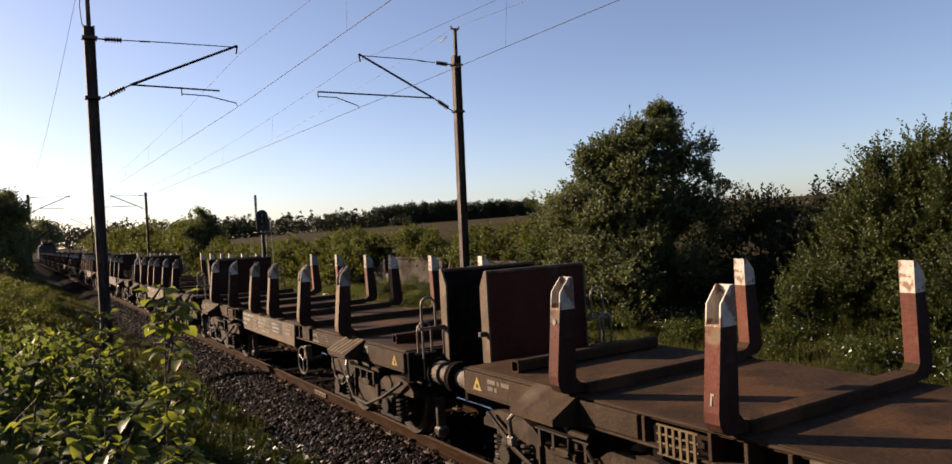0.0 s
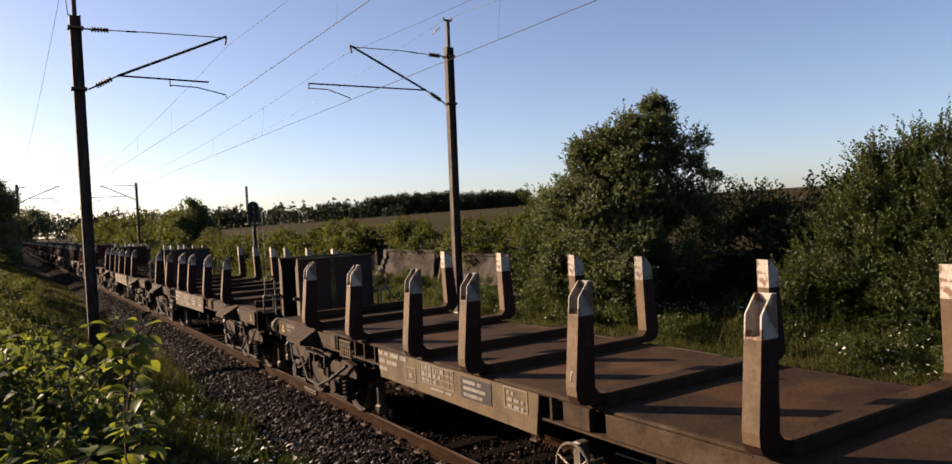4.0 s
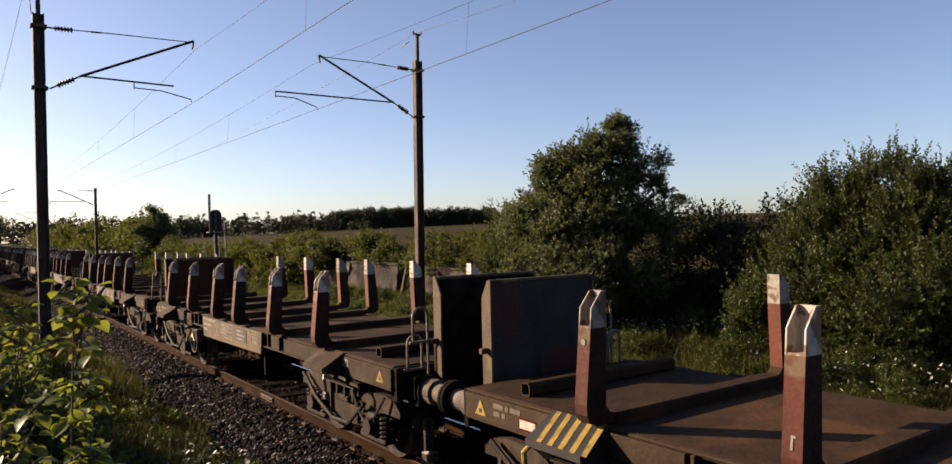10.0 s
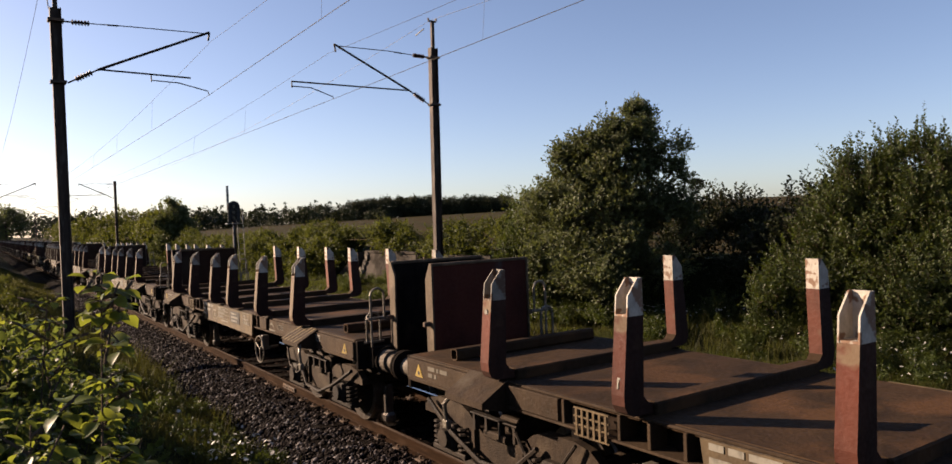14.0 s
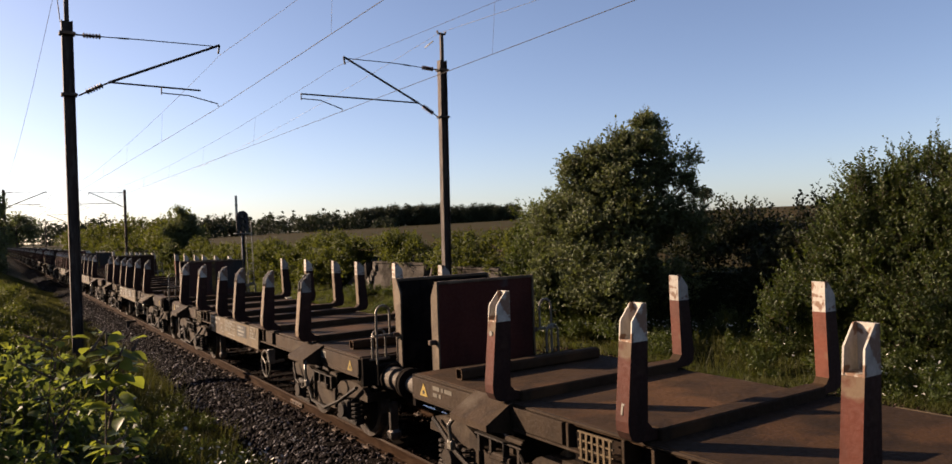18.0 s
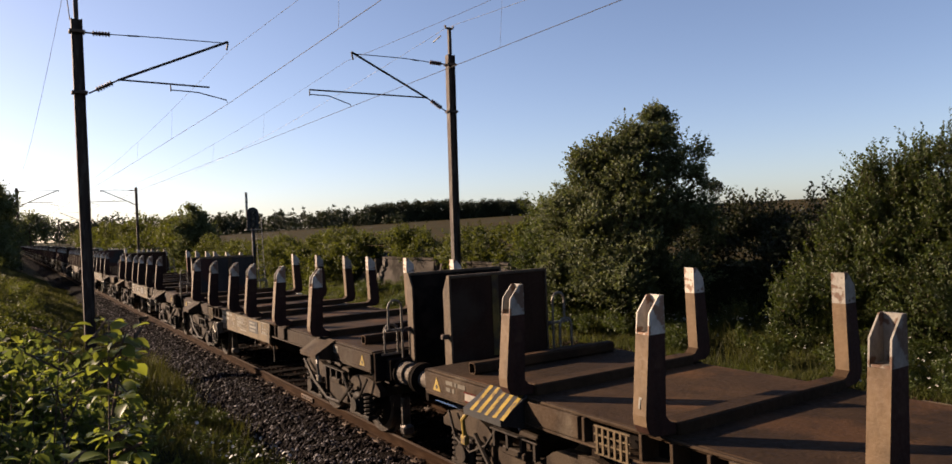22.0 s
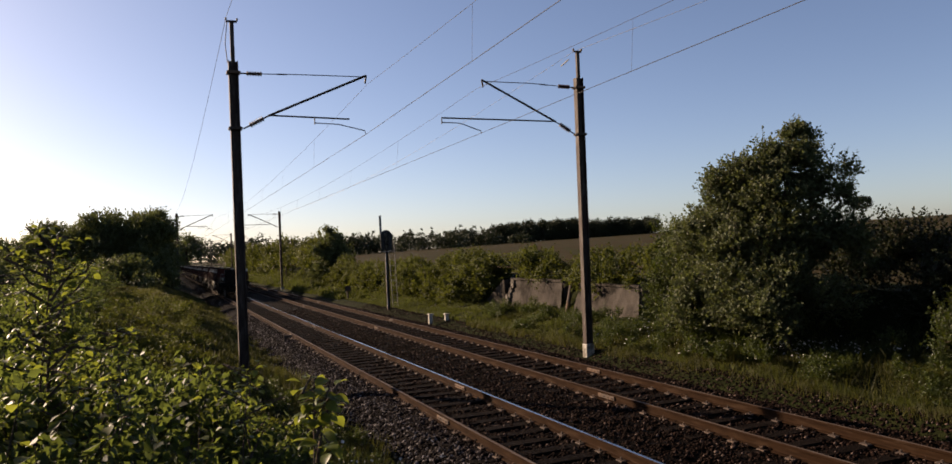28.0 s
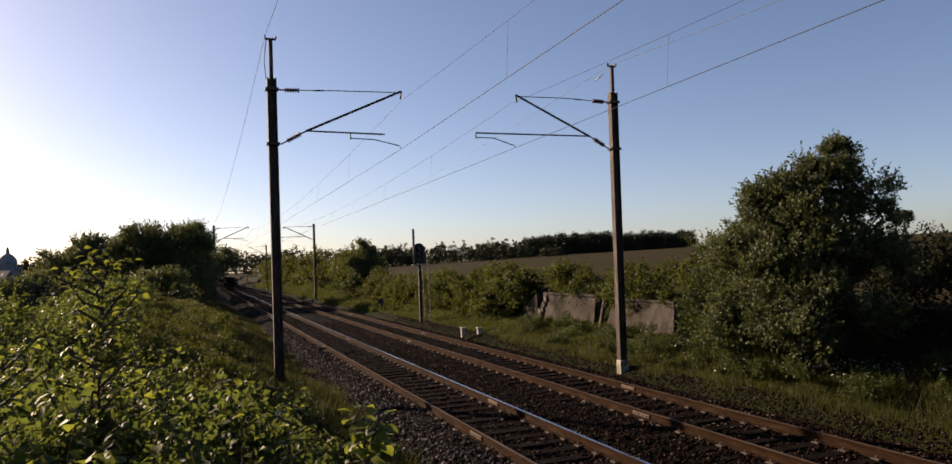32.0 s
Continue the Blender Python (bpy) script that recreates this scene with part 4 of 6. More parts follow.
def build_wagon(name, label, paint, board, stripe=False, hood="frame", letters=True, tube="steel_tube", brake="steel_tube", springs=True, pale=(), spots=(), name_plate=False, inner="maroon"):
    wagon = thing(name, label, "freight wagon", "wagons of the train")
    # deck plates between the cross-beams
    edges = [6.1] + list(STAKE_Y) + [-6.1]
    for i in range(7):
        d = Build().box(-1.198, 1.198, edges[i + 1] + 0.012, edges[i] - 0.012, 1.245, 1.3 - 0.004 * (i % 2), 0.006)
        part("deck_plate", d, M["deck"], wagon)
    # side frames
    for s in (-1, 1):
        b = Build()
        # recessed web in the dark slot: shade under the deck edge painted in
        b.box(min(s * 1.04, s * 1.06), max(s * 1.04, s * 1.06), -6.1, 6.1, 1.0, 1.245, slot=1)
        b.box(min(s * 1.06, s * 1.265), max(s * 1.06, s * 1.265), -6.1, 6.1, 1.0, 1.022, 0.004)
        b.box(min(s * 1.06, s * 1.226), max(s * 1.06, s * 1.226), -6.1, 6.1, 1.23, 1.254, 0.004)
        for y0, y1 in ((-6.1, -4.1), (4.1, 6.1), (-4.09, -2.64), (3.36, 4.09), (-2.44, -2.08)):
            y0, y1 = (y0, y1) if s < 0 else (-y1, -y0)
            b.box(min(s * 1.2, s * 1.255), max(s * 1.2, s * 1.255), y0, y1, 0.97 if max(-y0, y1) > 6 else 1.026, 1.226, 0.006)
        for y in (-3.3, -1.9, 1.95, 2.3, 2.62, 3.3):
            y = y if s < 0 else -y
            b.box(min(s * 1.06, s * 1.25), max(s * 1.06, s * 1.25), y - 0.02, y + 0.02, 1.02, 1.23, 0.006)
        part("sole_bar", b, [M["sole"], M["under"]], wagon)
        p = Build()
        p.prism([(-1.74, 1.246), (-1.68, 0.88), (1.72, 0.85), (1.78, 1.246)], 0, *sorted((s * 1.295, s * 1.27)))
        plate = part("side_plate", p, M["frame"], wagon)
        m = Build()
        x = -1.299
        bars(m, [(2, 2, 4, 3), (3, 5), (4,)], x, 1.7, 1.23, 0.1, 0.05, 0.062)
        for y in (0.92, 0.68):
            m.box(x - 0.003, x, y - 0.006, y + 0.006, 0.95, 1.13)
        for z in (0.95, 1.12):
            m.box(x - 0.003, x, 0.68, 0.92, z, z + 0.01)
        m.box(x - 0.003, x, 0.76, 0.84, 1.0, 1.06)
        for z in (1.22, 1.15, 1.08, 1.0):
            m.box(x - 0.003, x, -0.22, 0.55, z, z + 0.009)
        for y in (0.55, 0.42, 0.28, 0.14, 0.0, -0.12, -0.22):
            m.box(x - 0.003, x, y - 0.004, y + 0.004, 1.0, 1.225)
        bars(m, [(1, 2, 2, 1, 2, 2), (2, 1, 2, 2, 2), (2, 2, 1, 2)], x, 0.52, 1.205, 0.073, 0.04, 0.04)
        bars(m, [(6, 3)], x, 0.3, 0.97, 0.1, 0.025, 0.05)
        for y in (-1.22, -1.6):
            m.box(x - 0.003, x, y - 0.006, y + 0.006, 1.02, 1.24)
        for z in (1.02, 1.23):
            m.box(x - 0.003, x, -1.6, -1.22, z, z + 0.01)
        bars(m, [(1, 1), (2, 2, 1), (2, 2, 1)], x, -1.26, 1.2, 0.065, 0.035, 0.045)
        sign = Build().box(x - 0.003, x, -0.98, -0.38, 0.98, 1.21)
        words = Build()
        bars(words, [(4, 1.2), (7,), (6,)], x - 0.003, -0.44, 1.18, 0.07, 0.036, 0.062)
        found = [part("stencilled_marking", m, M["white"], plate, "white stencilled number panels"), part("owner_label", sign, M["black"], plate, "black label with pale lettering"),
                 part("label_lettering", words, M["white"], plate)]
        extra = Build()
        if letters:
            lettering(extra, "STEEL", -1.259, -3.05, 1.1, 0.12)
            extra.prism([(-2.62, 1.12), (-2.7, 1.17), (-2.76, 1.19), (-2.82, 1.17), (-2.9, 1.1), (-2.8, 1.14), (-2.74, 1.15)], 0, -1.26, -1.257)
            bars(extra, [(5,)], -1.257, -2.62, 1.07, 0.1, 0.03, 0.06)
        bars(extra, [(3, 1, 3), (2, 1)], -1.257, 5.62, 1.19, 0.075, 0.045, 0.05)
        found.append(part("stencilled_marking", extra, M["faded_white"], wagon, "faded white stencilled lettering"))
        for q in (-5.83, 5.83):
            tri = Build().prism([(q + 0.09, 1.04), (q - 0.09, 1.04), (q, 1.19)], 0, -1.261, -1.257)
            tri.tube([(-1.2605, q, 1.085), (-1.2635, q, 1.085)], 0.024, 10, slot=1)
            found.append(part("warning_triangle", tri, [M["yellow"], M["black"]], wagon, "yellow warning triangle with a black flash"))
        tag = Build().box(-1.2605, -1.2565, -4.95, -4.45, 1.1, 1.2)
        for k in range(7):
            tag.box(-1.263, -1.26, -4.93 + 0.067 * k, -4.89 + 0.067 * k, 1.12, 1.18, slot=1)
        found.append(part("number_plate", tag, [M["white"], M["black"]], wagon, "pale plate with dark bars of lettering"))
        if name_plate:
            found.append(part("white_label", Build().box(-1.2605, -1.2565, 5.0, 5.22, 1.03, 1.12).box(-1.262, -1.26, 4.99, 5.23, 1.115, 1.13, slot=1).box(-1.262, -1.26, 4.99, 5.23, 1.02, 1.035, slot=1), [M["cap"], M["tail_red"]], wagon, "white label edged with red"))
        if pale:
            ring = Build().ring((-1.258, -5.55, 1.12), 0, 0.075, 0.012, 20, 4).box(-1.262, -1.256, -5.6, -5.5, 1.11, 1.13)
            found.append(part("round_mark", ring, M["faded_orange"], wagon, "faded orange ring painted on the frame"))
        gr = Build()
        for k in range(6):
            gr.box(-1.29, -1.275, 2.72 + 0.07 * k, 2.745 + 0.07 * k, 0.98, 1.2)
        for z in (0.97, 1.06, 1.13, 1.2):
            gr.box(-1.285, -1.27, 2.7, 3.12, z, z + 0.015)
        found.append(tagged(part("card_holder", gr, M["frame"], wagon), kind="stuff"))
        for o in found[:1] + found[2:4]:
            tagged(o, kind="stuff")
        if s > 0:
            for o in found:
                o.rotation_euler = (0, 0, math.pi)
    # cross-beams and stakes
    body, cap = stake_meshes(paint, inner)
    beam = Build().box(-1.12, 1.12, -0.1, 0.1, 1.3, 1.44, 0.014).mesh("cross_beam", M["deck"])
    other = stake_meshes("grey", "grey")[0] if pale else None
    dot = Build().tube([(-1.427, 0, 2.02), (-1.413, 0, 2.02)], 0.026, 12).mesh("painted_spot", M["white"])
    tick = Build().prism([(-1.484, 1.58), (-1.472, 1.66), (-1.462, 1.66), (-1.474, 1.58)], 1, -0.008, 0.008).prism([(-1.4735, 1.65), (-1.471, 1.665), (-1.461, 1.665), (-1.4635, 1.65)], 1, -0.022, 0.008).mesh("painted_number", M["white"])
    for i, y in enumerate(STAKE_Y):
        part("cross_beam", beam, None, wagon).location = (0, y, 0)
        for s in (-1, 1):
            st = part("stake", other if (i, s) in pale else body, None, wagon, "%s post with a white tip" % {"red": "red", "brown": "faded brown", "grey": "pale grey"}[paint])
            st.location = (0, y, 0)
            if s > 0:
                st.rotation_euler = (0, 0, math.pi)
            part("cap", cap, None, st, "chipped white hollow tip")
            if i in spots:
                part("painted_spot", dot, None, st, "round white paint spot").location = (0.032, 0, 0)
            elif i in (1, 4) and springs:
                part("painted_number", tick, None, st).location = (0.047, 0, 0)
    # end boards
    for s in (-1, 1):
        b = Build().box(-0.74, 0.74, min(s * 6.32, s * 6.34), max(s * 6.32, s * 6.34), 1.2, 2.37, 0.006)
        # outer face near black: the shade between the flanges is put into its colour
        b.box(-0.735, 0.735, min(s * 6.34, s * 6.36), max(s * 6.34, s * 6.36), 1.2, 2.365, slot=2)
        for e in (-1, 1):
            x0, x1 = sorted((e * 0.74, e * 0.765))
            b.prism([(s * 6.3, 1.16), (s * 6.46, 1.16), (s * 6.46, 2.19), (s * 6.35, 2.39), (s * 6.3, 2.39)], 0, x0, x1, slot=1)
        b.box(-0.74, 0.74, min(s * 6.3, s * 6.37), max(s * 6.3, s * 6.37), 2.35, 2.39, 0.01, slot=1)
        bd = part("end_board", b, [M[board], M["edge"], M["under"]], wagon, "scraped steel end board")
        if stripe:
            part("yellow_stripe", Build().box(0.02, 0.12, s * 6.312 - 0.004, s * 6.312 + 0.004, 1.32, 2.36), M["dull_yellow"], bd)
        for e in (-1, 1):
            lt = Build().box(min(e * 0.76, e * 0.86), max(e * 0.76, e * 0.86), s * 6.37 - 0.03, s * 6.37 + 0.03, 1.6, 1.66, 0.008)
            part("board_latch", lt, M["rust_dark"], bd)
        b = Build()
        rims = []
        for half, cut in ((0.065, 0.022), (0.052, 0.016)):
            mid = 1.365
            rims.append([(s * 5.4 + p * half - p * cut * k, mid + q * half - q * cut * (1 - k)) for p, q in ((-1, -1), (1, -1), (1, 1), (-1, 1)) for k in ((0, 1) if p * q > 0 else (1, 0))])
        for x in (-1.04, 1.04):
            b.v += [(x, p, q) for rim in rims for p, q in rim]
        for k in range(8):
            j = (k + 1) % 8
            for o in (0, 16):
                b.f.append((o + k, o + j, o + 8 + j, o + 8 + k))
            for o in (0, 8):
                b.f.append((o + k, o + j, o + 16 + j, o + 16 + k))
        b.m = [0] * len(b.f)
        part("stop_beam", b, M["deck"], wagon, "open-ended rusty box beam")
        h = Build().box(-1.22, 1.22, min(s * 6.1, s * 6.18), max(s * 6.1, s * 6.18), 0.86, 1.245, 0.01)
        h.box(-0.74, 0.74, min(s * 6.18, s * 6.33), max(s * 6.18, s * 6.33), 0.9, 1.2, 0.012)
        for e in (-1, 1):
            h.box(min(e * 0.66, e * 1.08), max(e * 0.66, e * 1.08), min(s * 6.18, s * 6.36), max(s * 6.18, s * 6.36), 0.88, 1.16, 0.012)
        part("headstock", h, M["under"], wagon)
        # buffers
        for e in (-1, 1):
            bf = Build().tube([(e * 0.875, s * 6.36, 1.05), (e * 0.875, s * 6.4, 1.05)], 0.19, 16)
            bf.tube([(e * 0.875, s * 6.4, 1.05), (e * 0.875, s * 6.54, 1.05)], [0.16, 0.15], 18, slot=1)
            bf.tube([(e * 0.875, s * 6.54, 1.05), (e * 0.875, s * 6.8, 1.05)], 0.115, 18, slot=1)
            bf.tube([(e * 0.875, s * 6.8, 1.05), (e * 0.875, s * 6.825, 1.05), (e * 0.875, s * 6.865, 1.05)], [0.12, 0.2, 0.205], 20)
            part("buffer", bf, [M["under"], M["buffer"]], wagon, "greasy steel buffer")
        hk = Build().box(-0.05, 0.05, min(s * 6.2, s * 6.5), max(s * 6.2, s * 6.5), 0.98, 1.1, 0.02)
        hk.tube([(0, s * 6.45, 1.08), (0, s * 6.6, 0.9), (0, s * 6.84, 0.82)], 0.035, 6)
        part("coupling_hook", hk, M["bogie"], wagon)
        hose = Build().tube([(0.35, s * 6.2, 0.95), (0.36, s * 6.5, 0.85), (0.38, s * 6.7, 0.6), (0.4, s * 6.84, 0.62)], 0.03, 6)
        part("brake_hose", hose, M["black"], wagon)
        # grab rails stand beside the board, at diagonally opposite corners
        e = s
        x = e * 0.98
        g = Build()
        for lift, depth in ((1.64, 0.0), (1.3, 0.14)):
            y1 = s * (6.34 - depth)
            g.tube([(x - 0.1, y1, lift), (x - 0.1, y1, lift + 0.3)] + [(x - 0.1 * math.cos(a), y1, lift + 0.3 + 0.1 * math.sin(a)) for a in (0.5, 1.05, 1.57, 2.1, 2.6)]
                   + [(x + 0.1, y1, lift + 0.3), (x + 0.1, y1, lift)], 0.017, 8)
            g.box(x - 0.15, x + 0.15, y1 - 0.02, y1 + 0.02, lift - 0.02, lift + 0.01, 0.004)
        g.tube([(x + 0.1, s * 6.34, 1.25), (x + 0.1, s * 6.34, 1.66)], 0.017, 8)
        part("grab_rail", g, M[tube], wagon, "bent steel grab rail")
        # sloped covers over the axle guards, on both sides
        for e in (-1, 1):
            hd = Build()
            y0, y1 = sorted((s * 4.12, s * 4.78))
            hd.prism([(e * 1.225, 1.275), (e * 1.55, 1.09), (e * 1.55, 1.03), (e * 1.535, 1.03), (e * 1.535, 1.08), (e * 1.225, 1.25)], 1, y0, y1)
            for yy in (y0 + 0.02, y1 - 0.04):
                hd.prism([(e * 1.225, 1.25), (e * 1.535, 1.075), (e * 1.535, 1.03), (e * 1.225, 0.95)], 1, yy, yy + 0.02)
            cover = part("sloped_cover", hd, M[{"stripe": "black", "worn": "sole", "frame": "sole"}.get(hood, hood)], wagon, "sloped sheet cover")
            if hood in ("stripe", "worn"):
                st = Build()
                for k in range(5):
                    f0, f1 = (k + 0.2) / 5, (k + 0.65) / 5
                    ya, yb = y0 + (y1 - y0) * f0, y0 + (y1 - y0) * f1
                    st.add([(e * 1.23, ya, 1.276), (e * 1.23, yb, 1.276), (e * 1.548, yb - s * 0.09, 1.095), (e * 1.548, ya - s * 0.09, 1.095)], [(0, 1, 2, 3)])
                part("warning_stripe", st, M["yellow" if hood == "stripe" else "tan"], cover)
            hn = Build().tube([(e * 1.5, s * 4.74, 1.06), (e * 1.54, s * 4.82, 0.96), (e * 1.52, s * 4.82, 0.74)], 0.024, 8).box(min(e * 1.49, e * 1.55), max(e * 1.49, e * 1.55), s * 4.82 - 0.05, s * 4.82 + 0.05, 0.7, 0.8, 0.015)
            part("release_handle", hn, M["yellow" if hood in ("stripe", "yellow") else "steel_tube"], cover)
    # below the deck
    u = Build().box(-0.32, 0.32, -6.1, 6.1, 0.82, 1.24, 0.01)
    for y in (-3.2, -1.6, 0, 1.6, 3.2):
        u.box(-1.2, 1.2, y - 0.05, y + 0.05, 0.98, 1.24)
    u.box(-0.8, 0.8, -1.6, 1.6, 0.72, 0.9, 0.02)
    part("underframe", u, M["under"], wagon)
    t = Build().tube([(0.3, 0.9, 0.72), (0.3, 0.94, 0.72), (0.3, 1.7, 0.72), (0.3, 1.74, 0.72)], [0.14, 0.19, 0.19, 0.14], 14)
    part("air_tank", t, M["under"], wagon)
    rod = Build().tube([(-0.2, -3.3, 0.7), (-0.2, 3.3, 0.7)], 0.025, 6).tube([(-1.1, -1.35, 0.98), (-1.1, -1.35, 0.55)], 0.02, 6).tube([(-0.9, 0.6, 0.85), (-0.9, 0.6, 0.6)], 0.02, 6)
    part("brake_rod", rod, M["bogie"], wagon)
    for s in (-1, 1):
        w = Build()
        c = (s * 1.34, 2.3, 0.76)
        w.ring(c, 0, 0.235, 0.014)
        for k in range(3):
            a = 0.6 + k * 2.094
            w.tube([c, (c[0], c[1] + 0.235 * math.cos(a), c[2] + 0.235 * math.sin(a))], 0.011, 6)
        w.tube([c, (s * 1.0, c[1], 0.78)], 0.025, 8)
        w.box(min(s * 1.18, s * 1.3), max(s * 1.18, s * 1.3), c[1] - 0.05, c[1] + 0.05, 0.74, 1.0, 0.01)
        part("brake_wheel", w, M[brake], wagon, "spoked hand brake wheel")
    for o in wagon.children:
        kind = o.name.split(".")[0]
        o.location.z += 0.005 if kind in ("deck_plate", "stop_beam") else 0.045 if kind in SIDE_PARTS else -0.035
    for y in (-4.5, 4.5):
        build_bogie(wagon, y, springs)
    return wagon


STYLES = {
    "red": build_wagon("stake_wagon", "brown flat stake wagon with red posts and red end boards", "red", "board_red", False, "frame", False, spots=(0,)),
    "red_yellow": build_wagon("stake_wagon", "brown flat stake wagon with red posts and yellow covers", "red", "board_grey", True, "yellow", True, brake="yellow", spots=(0, 5)),
    "red_grey": build_wagon("stake_wagon", "brown flat stake wagon with red posts and black-yellow striped covers", "red", "board_grey", False, "stripe", True, brake="yellow", spots=(0, 5), name_plate=True),
    "brown": build_wagon("stake_wagon", "brown flat stake wagon with faded brown posts", "brown", "board_brown", False, "worn", True),
    "brown_stripe": build_wagon("stake_wagon", "flat stake wagon with faded posts and black-yellow striped covers", "brown", "board_brown", True, "stripe", True, name_plate=True, inner="brown"),
    "brown_grey": build_wagon("stake_wagon", "dusty flat stake wagon with faded posts and grey end boards", "brown", "board_grey", True, "frame", False, inner="brown"),
    "grey": build_wagon("stake_wagon", "flat stake wagon with pale grey posts and dull grey boards", "grey", "board_grey", False, "frame", False, name_plate=True, inner="brown"),
    "far": build_wagon("stake_wagon", "brown flat stake wagon far up the train", "brown", "board_brown", False, "frame", False, springs=False),
    "tail": build_wagon("stake_wagon", "last flat stake wagon with red and pale posts", "red", "board_red", False, "frame", False, pale=((0, 1), (5, -1)), spots=(0, 3)),
}
# by wagon, counted from the tail: style and whether it runs turned round
ORDER = ("tail red grey red_yellow brown_stripe brown_grey brown grey brown_grey brown red brown_grey brown brown_grey red brown red brown brown brown "
         "grey brown red_grey red red red brown_grey grey red red red brown brown_grey brown_grey brown red red_grey brown_grey red brown").split()
TURNED = {0, 2, 4, 6, 7, 9, 11, 12, 15, 17, 20, 21, 25, 28, 30, 32, 34, 37, 39}
PITCH, WAGONS = 13.75, 50
used, train = set(), []
for k in range(WAGONS):
    style, turned = (ORDER[k], k in TURNED) if k < len(ORDER) else ("far", k % 2)
    ob = STYLES[style]
    if style in used:
        ob = copy_thing(ob, Matrix.Identity(4))
    used.add(style)
    train.append((ob, k * PITCH, turned))

# ---- engine and tail lamp ----


def build_engine():
    e = thing("locomotive", "dark blue electric locomotive at the head of the train", "locomotive")
    b = Build().prism([(-1.42, 1.1), (1.42, 1.1), (1.45, 1.3), (1.42, 3.2), (1.1, 3.75), (-1.1, 3.75), (-1.42, 3.2), (-1.45, 1.3)], 1, -8.2, 8.2)
    part("body", b, M["blue"], e)
    for s in (-1, 1):
        w = Build().box(-1.1, 1.1, min(s * 8.21, s * 8.23), max(s * 8.21, s * 8.23), 2.35, 3.05, 0.0)
        part("windscreen", w, M["window"], e)
        part("headstock", Build().box(-1.35, 1.35, min(s * 8.2, s * 8.5), max(s * 8.2, s * 8.5), 0.75, 1.15, 0.03), M["under"], e)
        bogie = Build().box(-1.2, 1.2, s * 4.8 - 2.2, s * 4.8 + 2.2, 0.5, 1.0, 0.05)
        part("bogie_frame", bogie, M["under"], e)
        for y in (-1.5, 1.5):
            for q in (-1, 1):
                part("wheel", Build().tube([(q * 0.7, s * 4.8 + y, 0.6), (q * 0.83, s * 4.8 + y, 0.6)], 0.6, 24), M["bogie"], e)
    pg = Build().tube([(-0.6, 4.6, 3.8), (-0.6, 5.9, 4.6), (-0.6, 4.9, 5.2)], 0.04, 6).tube([(0.6, 4.6, 3.8), (0.6, 5.9, 4.6), (0.6, 4.9, 5.2)], 0.04, 6).box(-0.9, 0.9, 4.8, 5.0, 5.18, 5.24)
    part("pantograph", pg, M["galvanised"], e)
    part("roof_equipment", Build().box(-0.9, 0.9, -5, 3.5, 3.75, 4.05, 0.05), M["under"], e)
    return e


engine = build_engine()
tail = train[0][0]
for corner, label in ((1, "dark tail lamp with a red lens and a reflecting plate"), (-1, "small red tail lamp on the far corner")):
    lamp = Build().box(-0.1, 0.1, -0.05, 0.06, 0.28, 0.52, 0.03).box(-0.07, 0.07, -0.03, 0.03, 0.5, 0.56, 0.015).tube([(0.02, -0.05, 0.4), (0.02, -0.1, 0.4)], [0.1, 0.085], 16, slot=1)
    lamp.box(-0.02, 0.02, 0.0, 0.03, 0.0, 0.3)
    lamp_ob = part("tail_lamp", lamp, [M["signal_black"], M["tail_red"]], tail, label)
    lamp_ob.location, lamp_ob.rotation_euler = (corner * 0.86, 6.52, 1.42), (0, 0, math.pi)
    plate = Build().box(-0.1, -0.02, -0.075, -0.06, 0.03, 0.2).box(0.0, 0.14, -0.075, -0.06, 0.0, 0.22, slot=1)
    part("reflector_plate", plate, [M["white_post"], M["tail_red" if corner < 0 else "signal_black"]], lamp_ob, "white and dark reflecting plate")

# ---- tracks, masts, wires ----
build_track(TRACK_1, "near railway track with rusty rails on dark sleepers")
build_track(TRACK_2, "far railway track with brown rails on dark sleepers")
build_mast(1.74, MAST_Y[1] + 0.1, 1, -0.2, False)
build_mast(11.8, MAST_Y[1] - 0.2, -1, 0.05, True, lean=0.7)
build_mast(1.36, MAST_Y[2], 1, 0.1, False)
build_mast(11.78, MAST_Y[2], -1, 0.0, True)
build_mast(1.1, MAST_Y[3], 1, 0.1, False)
build_mast(11.78, MAST_Y[3], -1, 0.0, True)
build_mast(1.1, MAST_Y[4], 1, 0.1, False)
build_mast(11.78, MAST_Y[4], -1, 0.0, True)
build_mast(1.74, MAST_Y[0], 1, 0.1, False)
build_mast(11.78, MAST_Y[0], -1, 0.0, True)
build_line(5.26, 5.2, "contact wire, messenger and droppers over the near track", drift=-1.2)
build_line(8.52, 8.42, "contact wire, messenger and droppers over the far track")
for x0, label in ((1.6, "thin earth wire along the bank masts"), (11.92, "thin earth wire along the field masts")):
    w = thing("earth_wire", label, "wire", "earth wires")
    for i in range(len(MAST_Y) - 1):
        xs = (x0, x0 - (0.38 if x0 < 5 and i == 1 else 0))
        ends = [(9.36 if x0 < 5 else 9.14) if abs(MAST_Y[k] - 19.75) < 1 else 8.2 for k in (i, i + 1)]
        part("wire_span", Build().tube(sag((xs[0], MAST_Y[i], ends[0]), (xs[1], MAST_Y[i + 1], ends[1]), 0.9), 0.006 if i < 2 else 0.011, 5), M["galvanised"], w)
part("wire_tensioner", Build().tube([(11.87, 20.0, 8.95), (11.87, 20.5, 8.86)], 0.02, 6), M["white_post"], w, "pale glinting tensioner")
stay = thing("stay_wire", "slack wire hanging beside the bank mast", "wire")
